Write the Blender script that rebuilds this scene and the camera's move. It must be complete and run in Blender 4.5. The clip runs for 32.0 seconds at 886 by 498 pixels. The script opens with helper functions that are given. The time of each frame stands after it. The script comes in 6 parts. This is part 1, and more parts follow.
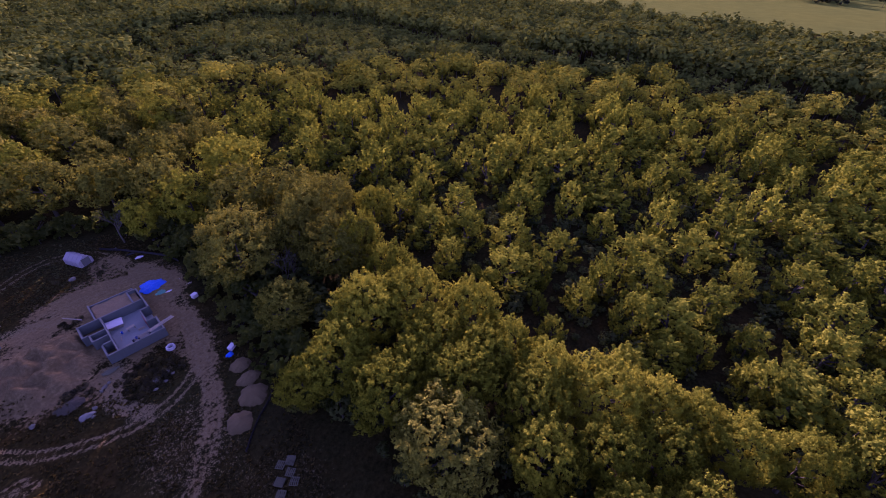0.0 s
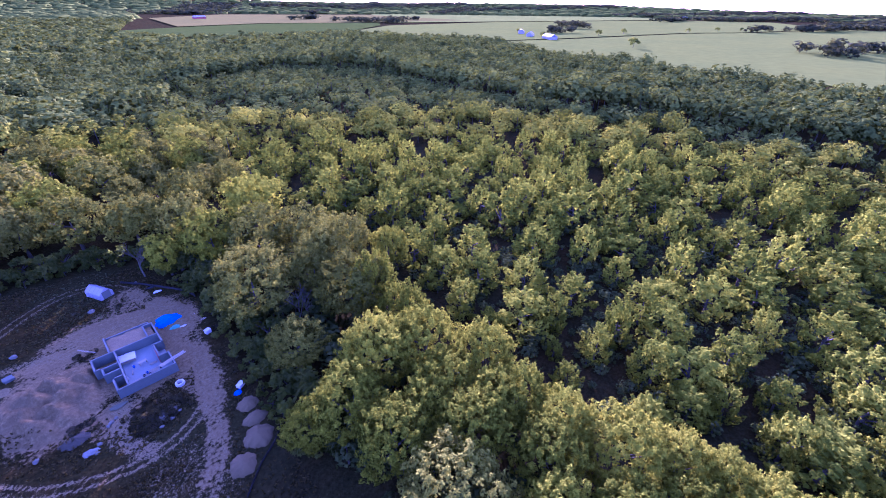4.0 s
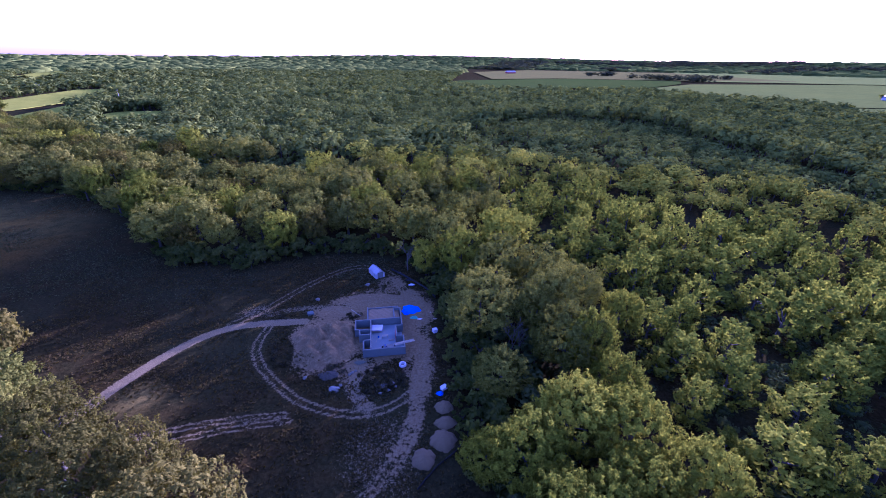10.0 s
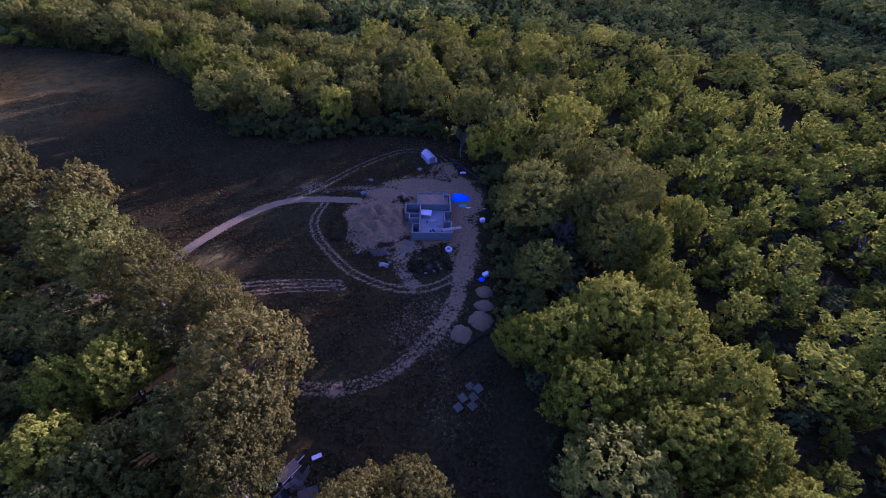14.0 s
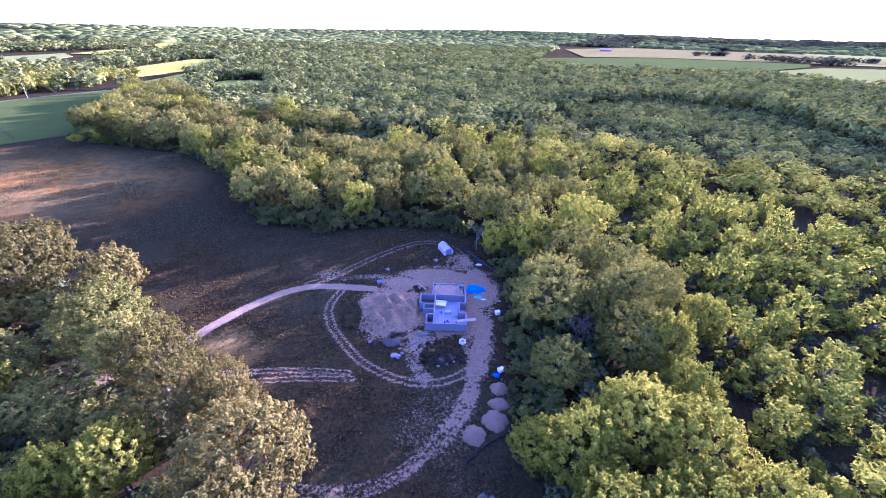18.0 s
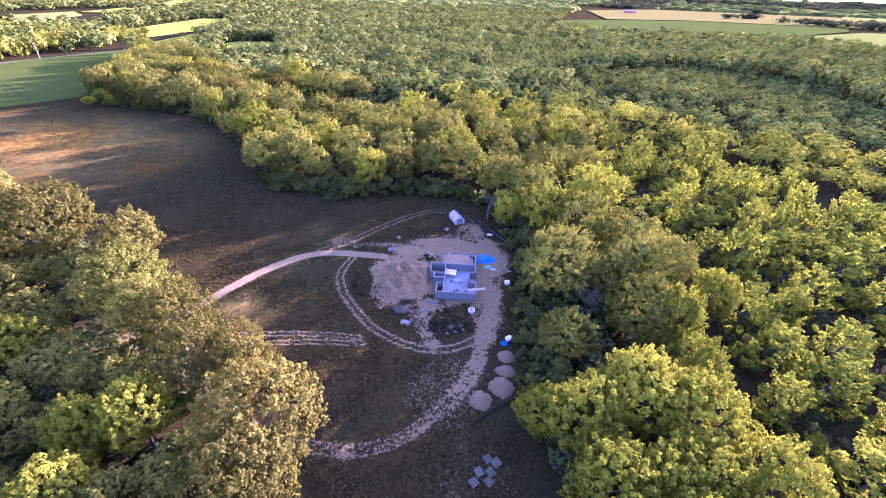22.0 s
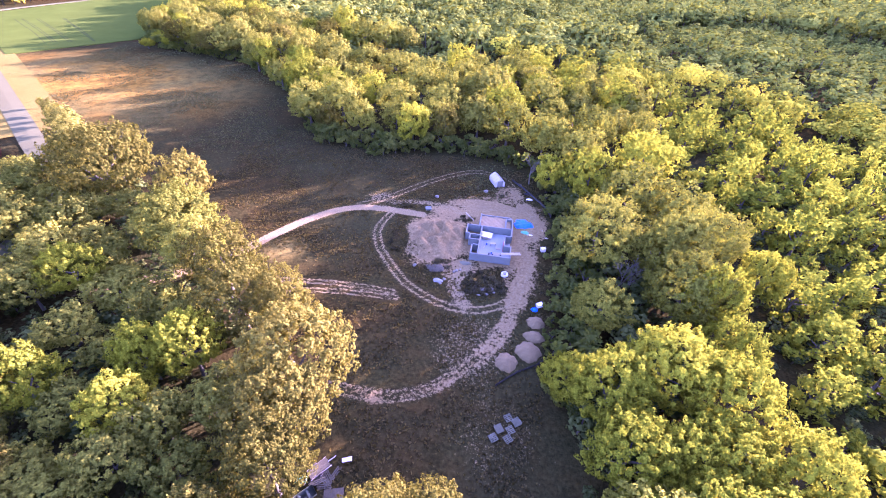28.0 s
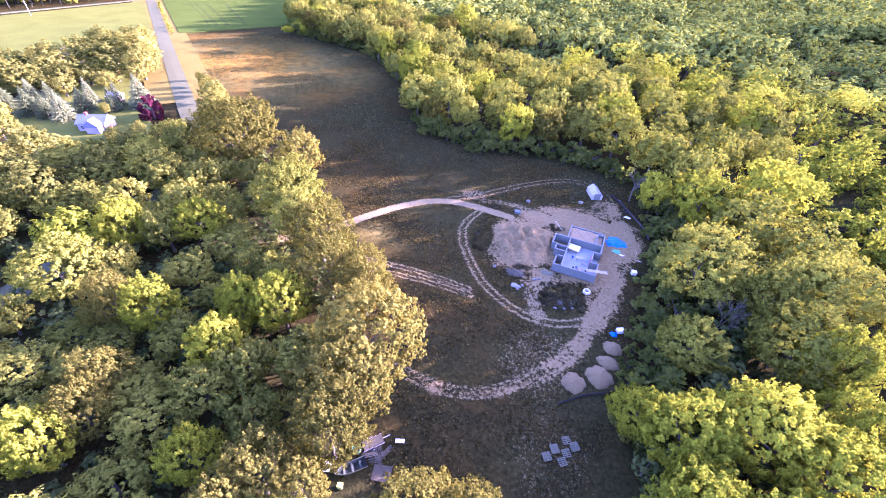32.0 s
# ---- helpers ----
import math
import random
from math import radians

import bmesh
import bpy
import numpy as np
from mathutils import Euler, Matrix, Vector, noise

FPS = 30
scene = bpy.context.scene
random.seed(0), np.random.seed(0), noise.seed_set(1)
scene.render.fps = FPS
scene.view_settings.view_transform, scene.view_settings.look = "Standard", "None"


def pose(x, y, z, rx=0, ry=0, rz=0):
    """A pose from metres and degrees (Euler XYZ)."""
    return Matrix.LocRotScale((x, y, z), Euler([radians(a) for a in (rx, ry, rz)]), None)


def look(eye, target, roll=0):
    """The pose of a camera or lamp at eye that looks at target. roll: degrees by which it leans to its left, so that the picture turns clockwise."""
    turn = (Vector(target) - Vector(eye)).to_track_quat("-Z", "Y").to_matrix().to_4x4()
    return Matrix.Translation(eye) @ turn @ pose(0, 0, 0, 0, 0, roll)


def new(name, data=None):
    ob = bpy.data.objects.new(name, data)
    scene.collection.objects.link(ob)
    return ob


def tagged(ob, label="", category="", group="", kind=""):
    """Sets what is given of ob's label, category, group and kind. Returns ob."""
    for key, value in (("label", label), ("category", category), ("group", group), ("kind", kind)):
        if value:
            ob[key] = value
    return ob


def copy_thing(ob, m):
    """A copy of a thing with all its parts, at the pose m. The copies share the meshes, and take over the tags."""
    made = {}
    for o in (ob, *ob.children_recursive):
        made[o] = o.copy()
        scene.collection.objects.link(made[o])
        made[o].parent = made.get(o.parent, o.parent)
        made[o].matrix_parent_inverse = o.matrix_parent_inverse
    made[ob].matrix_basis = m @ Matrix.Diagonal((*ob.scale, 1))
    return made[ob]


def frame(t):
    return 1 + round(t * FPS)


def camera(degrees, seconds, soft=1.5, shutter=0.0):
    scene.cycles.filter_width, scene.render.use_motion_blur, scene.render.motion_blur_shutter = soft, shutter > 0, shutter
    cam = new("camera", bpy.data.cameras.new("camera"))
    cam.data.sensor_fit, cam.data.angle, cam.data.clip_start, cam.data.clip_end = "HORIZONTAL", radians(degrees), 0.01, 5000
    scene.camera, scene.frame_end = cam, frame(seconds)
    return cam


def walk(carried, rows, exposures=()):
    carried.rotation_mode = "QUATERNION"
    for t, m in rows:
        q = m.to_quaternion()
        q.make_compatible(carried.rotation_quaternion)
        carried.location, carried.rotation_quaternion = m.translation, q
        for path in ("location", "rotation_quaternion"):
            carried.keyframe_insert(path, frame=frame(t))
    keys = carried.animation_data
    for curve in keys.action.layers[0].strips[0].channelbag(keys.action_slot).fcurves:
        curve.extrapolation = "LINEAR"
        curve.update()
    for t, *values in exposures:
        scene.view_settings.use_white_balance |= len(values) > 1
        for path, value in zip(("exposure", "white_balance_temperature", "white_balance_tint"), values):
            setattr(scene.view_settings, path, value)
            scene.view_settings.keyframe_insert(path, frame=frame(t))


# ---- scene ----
# The drone hovers over one spot, 60 m up, and only turns. Rows: seconds, heading, tilt, lean in degrees.
EYE = (0.0, 0.0, 60.0)
TURNS = [
    (0.0, 44.97, -36.31, -0.68), (0.5, 44.68, -39.61, -0.82), (1.0, 44.26, -41.26, -0.76), (1.5, 43.82, -39.85, -0.77),
    (2.0, 43.45, -37.3, -0.82), (2.5, 43.32, -35.05, -0.66), (3.0, 43.03, -33.12, -0.63), (3.5, 42.83, -31.86, -0.61),
    (5.5, 41.97, -27.18, -0.78), (6.0, 41.75, -26.45, -0.91), (6.5, 40.77, -25.88, -0.83), (7.0, 37.34, -25.47, -0.92),
    (7.5, 32.23, -25.25, -0.87), (8.0, 27.51, -25.06, -0.9), (8.5, 22.67, -24.94, -0.89), (9.0, 17.34, -24.84, -0.84),
    (9.5, 11.64, -24.79, -0.86), (10.0, 6.76, -24.74, -0.85), (10.5, 2.5, -24.71, -0.76), (11.0, 0.94, -24.67, -0.76),
    (11.5, 0.42, -24.67, -0.67), (12.0, 0.22, -24.69, -0.68), (12.5, -0.17, -25.46, -0.73), (13.0, -0.55, -28.66, -0.94),
    (13.5, -0.9, -34.02, -1.22), (14.0, -1.02, -40.27, -1.48), (14.5, -1.03, -45.27, -1.66), (16.5, -2.57, -36.42, -1.7),
    (17.0, -3.06, -31.6, -1.55), (17.5, -3.56, -28.21, -1.54), (18.0, -3.92, -27.74, -1.54), (18.5, -4.08, -30.27, -1.64),
    (19.0, -4.13, -35.04, -1.86), (19.5, -4.1, -39.71, -2.1), (20.0, -4.15, -42.94, -2.15), (20.5, -4.32, -42.91, -2.27),
    (21.0, -4.69, -39.96, -2.15), (21.5, -5.17, -35.55, -1.95), (22.0, -5.51, -32.08, -1.9), (22.5, -5.71, -31.44, -1.99),
    (23.0, -5.8, -32.84, -2.07), (23.5, -5.86, -34.08, -2.12), (24.0, -5.9, -35.08, -2.18), (24.5, -5.96, -35.85, -2.23),
    (25.0, -6.04, -36.38, -2.25), (25.5, -6.14, -36.79, -2.34), (27.5, -9.01, -37.57, -2.66), (28.0, -11.36, -37.72, -2.67),
    (28.5, -13.75, -37.83, -2.72), (29.0, -15.8, -37.91, -2.76), (29.5, -17.42, -37.99, -2.79), (30.0, -19.08, -38.06, -2.89),
    (30.5, -21.03, -38.14, -2.89), (31.0, -22.38, -38.17, -2.84), (31.5, -23.64, -38.23, -2.86), (32.0, -25.84, -38.36, -2.83),
]
LIGHT = [(0.0, 1.93, 5500, 124), (1.0, 2.58, 5100, 121), (3.0, 3.18, 4600, 114), (6.0, 3.58, 4450, 111), (9.0, 2.83, 4350, 101), (12.0, 2.08, 4350, 94), (13.0, 1.98, 4500, 102), (14.5, 2.08, 4600, 101),
         (16.5, 3.53, 4550, 106), (18.0, 3.88, 4550, 105), (19.0, 3.73, 4600, 103), (20.0, 3.53, 5150, 101), (23.0, 4.43, 4950, 103), (28.0, 4.75, 5250, 106), (32.0, 4.70, 5050, 96)]


def facing(heading, tilt, lean):
    h, p = radians(heading), radians(tilt)
    ahead = Vector((math.sin(h) * math.cos(p), math.cos(h) * math.cos(p), math.sin(p)))
    return look(EYE, Vector(EYE) + ahead, -lean)


cam = camera(94.24, 32.0, soft=1.0)
walk(cam, [(t, facing(h, p, l)) for t, h, p, l in TURNS], LIGHT)

# ---- sky and sun: a low evening sun ----
SUN_HEADING, SUN_HEIGHT = 42.5, 11.5
world = bpy.data.worlds.new("evening_sky")
scene.world = world
world.use_nodes = True
wn = world.node_tree
sky = wn.nodes.new("ShaderNodeTexSky")
sky.sky_type = "NISHITA"
sky.sun_disc = False
sky.sun_elevation = radians(SUN_HEIGHT)
sky.sun_rotation = radians(SUN_HEADING)
sky.air_density, sky.dust_density, sky.ozone_density = 0.9, 1.4, 0.9
wn.links.new(sky.outputs["Color"], wn.nodes["Background"].inputs["Color"])
wn.nodes["Background"].inputs["Strength"].default_value = 0.112
lamp = bpy.data.lights.new("sun", "SUN")
lamp.energy, lamp.angle, lamp.color = 5.0, radians(0.6), (1.0, 0.80, 0.50)
sun = new("sun", lamp)
sh, se = radians(SUN_HEADING), radians(SUN_HEIGHT)
sun_way = Vector((math.sin(sh) * math.cos(se), math.cos(sh) * math.cos(se), math.sin(se)))
sun.matrix_world = look(sun_way * 300, (0, 0, 0))


# ---- materials ----
class Nodes:
    """A short hand for node trees."""

    def __init__(self, name):
        self.mat = bpy.data.materials.new(name)
        self.mat.use_nodes = True
        self.t = self.mat.node_tree
        self.b = self.t.nodes["Principled BSDF"]
        self.out = self.t.nodes["Material Output"]

    def put(self, kind, **kw):
        n = self.t.nodes.new(kind)
        for k, v in kw.items():
            n.inputs[k].default_value = v
        return n

    def link(self, a, b):
        self.t.links.new(a, b)

    def coord(self):
        return self.t.nodes.new("ShaderNodeNewGeometry").outputs["Position"]

    def local(self):
        return self.t.nodes.new("ShaderNodeTexCoord").outputs["Object"]

    def noise(self, scale, detail=4.0, rough=0.6, at=None, stretch=None):
        n = self.put("ShaderNodeTexNoise", Scale=scale, Detail=detail, Roughness=rough)
        at = at or self.coord()
        if stretch:
            m = self.t.nodes.new("ShaderNodeMapping")
            m.inputs["Scale"].default_value = stretch
            self.link(at, m.inputs["Vector"])
            at = m.outputs["Vector"]
        self.link(at, n.inputs["Vector"])
        return n.outputs["Fac"]

    def ramp(self, fac, stops):
        r = self.t.nodes.new("ShaderNodeValToRGB")
        e = r.color_ramp.elements
        while len(e) < len(stops):
            e.new(0.5)
        for el, (p, c) in zip(e, stops):
            el.position, el.color = p, (*c, 1)
        self.link(fac, r.inputs["Fac"])
        return r.outputs["Color"]

    def mix(self, fac, a, b, how="MIX"):
        m = self.t.nodes.new("ShaderNodeMix")
        m.data_type, m.blend_type = "RGBA", how
        for val, sock in ((fac, m.inputs[0]), (a, m.inputs[6]), (b, m.inputs[7])):
            if isinstance(val, (int, float)):
                sock.default_value = val
            elif isinstance(val, tuple):
                sock.default_value = (*val, 1)
            else:
                self.link(val, sock)
        return m.outputs[2]

    def math(self, how, a, b=0.0, clamp=False):
        m = self.t.nodes.new("ShaderNodeMath")
        m.operation, m.use_clamp = how, clamp
        for val, sock in ((a, m.inputs[0]), (b, m.inputs[1])):
            if isinstance(val, (int, float)):
                sock.default_value = val
            else:
                self.link(val, sock)
        return m.outputs[0]

    def bump(self, height, strength=0.4, distance=0.05):
        b = self.put("ShaderNodeBump", Strength=strength, Distance=distance)
        self.link(height, b.inputs["Height"])
        self.link(b.outputs["Normal"], self.b.inputs["Normal"])

    def done(self, colour, rough=0.8, metal=0.0, spec=0.3):
        if isinstance(colour, tuple):
            self.b.inputs["Base Color"].default_value = (*colour, 1)
        else:
            self.link(colour, self.b.inputs["Base Color"])
        self.b.inputs["Roughness"].default_value = rough
        self.b.inputs["Metallic"].default_value = metal
        self.b.inputs["Specular IOR Level"].default_value = spec
        return self.mat


def weathered(name, a, b, scale=3.0, rough=0.8, metal=0.0, bump=0.3, depth=0.02, fine=25.0, local=False, spec=0.15):
    """A surface that varies between two colours at two scales, with a fine relief."""
    n = Nodes(name)
    at = n.local() if local else n.coord()
    big, small = n.noise(scale, 5, 0.6, at), n.noise(fine, 4, 0.7, at)
    col = n.mix(n.math("ADD", n.math("MULTIPLY", big, 0.6), n.math("MULTIPLY", small, 0.4)), a, b)
    n.bump(small, bump, depth)
    return n.done(n.mix(0.35, col, n.ramp(small, [(0.35, a), (0.65, b)])), rough, metal, spec)


def foliage(name, dark, mid, light, per_tree=True, translucent=0.6, speck=0.40):
    """Leaves: every leaf clump takes its own tone, and every tree leans to one of three greens."""
    n = Nodes(name)
    leaf = n.t.nodes.new("ShaderNodeNewGeometry").outputs["Random Per Island"]
    if per_tree:
        tree = n.t.nodes.new("ShaderNodeObjectInfo").outputs["Random"]
    else:
        a = n.t.nodes.new("ShaderNodeAttribute")
        a.attribute_name = "tone"
        tree = a.outputs["Fac"]
    patch = n.noise(0.35, 3, 0.6)
    fac = n.math("ADD", n.math("MULTIPLY", leaf, speck), n.math("MULTIPLY", tree, 0.90 - speck))
    fac = n.math("ADD", fac, n.math("MULTIPLY", n.math("SUBTRACT", patch, 0.46), 0.45), True)
    col = n.ramp(fac, [(0.1, dark), (0.5, mid), (0.95, light)])
    n.done(col, 1.0, 0.0, 0.0)
    tr = n.t.nodes.new("ShaderNodeBsdfTranslucent")
    n.link(n.mix(1.0, col, (1.40, 1.32, 0.50), "MULTIPLY"), tr.inputs["Color"])
    m = n.put("ShaderNodeMixShader", Fac=translucent)
    n.link(n.b.outputs[0], m.inputs[1])
    n.link(tr.outputs[0], m.inputs[2])
    n.link(m.outputs[0], n.out.inputs["Surface"])
    return n.mat


OAK = foliage("oak_leaves", (0.0306, 0.0360, 0.0057), (0.0612, 0.0645, 0.0094), (0.1008, 0.1011, 0.0146), translucent=0.30)
HICKORY = foliage("hickory_leaves", (0.0484, 0.0617, 0.0072), (0.0971, 0.1135, 0.0123), (0.1560, 0.1715, 0.0181), translucent=0.24)
MAPLE = foliage("maple_leaves", (0.0579, 0.0801, 0.0047), (0.1207, 0.1459, 0.0076), (0.2023, 0.2242, 0.0105), translucent=0.30)
POPLAR = foliage("poplar_leaves", (0.0568, 0.0814, 0.0058), (0.1177, 0.1483, 0.0089), (0.2070, 0.2351, 0.0127), translucent=0.30)
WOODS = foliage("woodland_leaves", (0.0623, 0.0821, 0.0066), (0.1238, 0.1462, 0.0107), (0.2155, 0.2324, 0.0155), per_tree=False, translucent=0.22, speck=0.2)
# Far leaves: self-shade, lifted a little for haze, is put into the colour.
FARWOODS_SHADED = foliage("far_woodland_leaves", (0.0371, 0.0572, 0.0106), (0.0697, 0.0973, 0.0157), (0.1233, 0.1558, 0.0223), per_tree=False, translucent=0.15, speck=0.2)
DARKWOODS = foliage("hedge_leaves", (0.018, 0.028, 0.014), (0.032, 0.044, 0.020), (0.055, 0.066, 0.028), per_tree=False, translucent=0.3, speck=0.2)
SPRUCE = foliage("spruce_needles", (0.0324, 0.0490, 0.0182), (0.0621, 0.0864, 0.0326), (0.1107, 0.1368, 0.0557), translucent=0.1)
REDLEAF = foliage("red_maple_leaves", (0.040, 0.012, 0.020), (0.080, 0.021, 0.034), (0.13, 0.035, 0.055))
SHRUB = foliage("shrub_leaves", (0.0342, 0.0589, 0.0126), (0.0684, 0.0988, 0.0203), (0.1235, 0.1482, 0.0273))
YARDLEAF = foliage("yard_tree_leaves", (0.0385, 0.0481, 0.0084), (0.0819, 0.0926, 0.0140), (0.1589, 0.1575, 0.0239), translucent=0.3)
ASH = foliage("ash_leaves", (0.0480, 0.0614, 0.0087), (0.0969, 0.1109, 0.0139), (0.1710, 0.1802, 0.0202), translucent=0.28)
# Undergrowth leaves are darker: shade between the trees is put into their colour.
UNDER_SHADED = foliage("undergrowth_leaves", (0.0250, 0.0435, 0.0126), (0.0462, 0.0711, 0.0189), (0.0775, 0.1058, 0.0273), per_tree=False, translucent=0.4)
BARK = weathered("bark", (0.0294, 0.0300, 0.0190), (0.0672, 0.0700, 0.0456), 1.5, 0.9, bump=0.6, depth=0.05)
DEADWOOD = weathered("dead_wood", (0.0504, 0.0518, 0.0341), (0.0907, 0.0950, 0.0619), 1.5, 0.9, bump=0.4)
BLOCK = weathered("concrete_block", (0.0670, 0.0868, 0.0711), (0.1060, 0.1348, 0.1098), 1.2, 0.9)
MORTAR = weathered("wall_cap", (0.1138, 0.1259, 0.0998), (0.1644, 0.1793, 0.1426), 2.0, 0.9)
SLAB = weathered("concrete_slab", (0.1172, 0.1488, 0.1247), (0.1674, 0.2055, 0.1704), 0.8, 0.7)
SAND = weathered("sand", (0.1216, 0.0936, 0.0422), (0.2204, 0.1722, 0.0798), 0.5, 0.95, bump=0.6, depth=0.08, fine=4.0)
GRAVEL = weathered("gravel", (0.0665, 0.0544, 0.0215), (0.1330, 0.1112, 0.0446), 0.6, 0.95, bump=0.8, depth=0.05, fine=9.0)
ASPHALT = weathered("pale_asphalt", (0.0479, 0.0560, 0.0258), (0.0688, 0.0806, 0.0379), 0.15, 0.95, fine=8.0, spec=0.0)
LUMBER = weathered("lumber", (0.1836, 0.1706, 0.1106), (0.2693, 0.2558, 0.1737), 2.0, 0.8)
PALLET = weathered("pallet_wood", (0.0534, 0.0601, 0.0332), (0.1115, 0.1244, 0.0703), 3.0, 0.85)
WHITE = weathered("white_sheeting", (0.3968, 0.4045, 0.3912), (0.4992, 0.4993, 0.4742), 1.0, 0.55)
ROOFWHITE = weathered("white_roofing", (0.10, 0.118, 0.14), (0.15, 0.17, 0.19), 0.5, 0.7, spec=0.05)
SHINGLE = weathered("grey_shingles", (0.20, 0.20, 0.21), (0.32, 0.31, 0.31), 0.6, 0.85)
SIDING = weathered("white_siding", (0.20, 0.20, 0.21), (0.28, 0.28, 0.29), 0.7, 0.6)
TARP = weathered("blue_tarpaulin", (0.0100, 0.0780, 0.3990), (0.0300, 0.1560, 0.5890), 1.2, 0.45, bump=0.8, depth=0.15, fine=2.5)
BLACK = weathered("black_fabric", (0.0108, 0.0120, 0.0112), (0.0270, 0.0300, 0.0256), 2.0, 0.8)
STEEL = weathered("dull_steel", (0.28, 0.29, 0.30), (0.42, 0.43, 0.44), 2.0, 0.45, metal=0.6)
ALUM = weathered("boat_aluminium", (0.0468, 0.0646, 0.0458), (0.0684, 0.0923, 0.0661), 1.5, 0.5, metal=0.0)
GREEN = weathered("green_paint", (0.01, 0.16, 0.10), (0.03, 0.26, 0.18), 2.0, 0.5)
MAPLEPAINT = weathered("faded_yellow_green_plastic", (0.22, 0.26, 0.04), (0.32, 0.36, 0.07), 2.0, 0.6)
STONE = weathered("field_stone", (0.0739, 0.0789, 0.0557), (0.1331, 0.1414, 0.0994), 1.5, 0.9)
POLE = weathered("pole_wood", (0.30, 0.28, 0.26), (0.46, 0.44, 0.42), 1.0, 0.9)
BRICKRED = weathered("barn_red", (0.20, 0.05, 0.04), (0.28, 0.08, 0.06), 1.0, 0.8)
GLASS = weathered("dark_window_glass", (0.02, 0.025, 0.03), (0.05, 0.055, 0.06), 1.0, 0.1)
RUBBER = weathered("tyre_rubber", (0.015, 0.015, 0.016), (0.035, 0.035, 0.036), 3.0, 0.8)


def crop(name, a, b, rows_along, width=6.0, strength=0.5):
    """A field with drilled rows and lodged patches."""
    n = Nodes(name)
    at = n.coord()
    m = n.t.nodes.new("ShaderNodeMapping")
    m.inputs["Rotation"].default_value = (0, 0, radians(rows_along))
    n.link(at, m.inputs["Vector"])
    w = n.put("ShaderNodeTexWave", Scale=1.0 / width, Distortion=3.0, Detail=3.0)
    w.inputs["Detail Scale"].default_value = 0.3
    n.link(m.outputs["Vector"], w.inputs["Vector"])
    big, mid, fine = n.noise(0.008, 4, 0.6, at), n.noise(0.06, 4, 0.6, at), n.noise(1.2, 4, 0.7, at)
    col = n.mix(n.math("MULTIPLY", w.outputs["Fac"], strength), a, b)
    col = n.mix(n.ramp(big, [(0.35, (0, 0, 0)), (0.7, (1, 1, 1))]), col, tuple(0.5 * (x + y) * k for x, y, k in zip(a, b, (1.25, 1.12, 0.9))))
    col = n.mix(0.35, col, n.ramp(mid, [(0.3, tuple(x * 0.7 for x in a)), (0.7, tuple(x * 1.2 for x in b))]))
    n.bump(fine, 0.6, 0.3)
    return n.done(n.mix(0.3, col, n.ramp(fine, [(0.35, a), (0.65, b)])), 1.0, 0.0, 0.0)


SOY = crop("soy_field", (0.0266, 0.0473, 0.0070), (0.0380, 0.0617, 0.0101), 35, 8)
TRACK = weathered("trodden_crop", (0.012, 0.018, 0.010), (0.022, 0.03, 0.016), 0.3, 0.95, spec=0.0)
VERGE = crop("verge_grass", (0.0661, 0.0635, 0.0134), (0.1083, 0.0952, 0.0210), 30, 2)
HAY = crop("hay_field", (0.0765, 0.1097, 0.0190), (0.1080, 0.1446, 0.0280), 20, 14)
RIPE = crop("ripe_hay_field", (0.1265, 0.1561, 0.0138), (0.1708, 0.2001, 0.0200), 20, 14)
CORN = crop("corn_field", (0.0640, 0.0925, 0.0146), (0.0880, 0.1189, 0.0216), -25, 18)
STUBBLE = crop("stubble_field", (0.0728, 0.0808, 0.0174), (0.0951, 0.1028, 0.0231), 60, 20)
LAWN = crop("mown_grass", (0.0461, 0.0625, 0.0112), (0.0730, 0.0904, 0.0168), 10, 3)


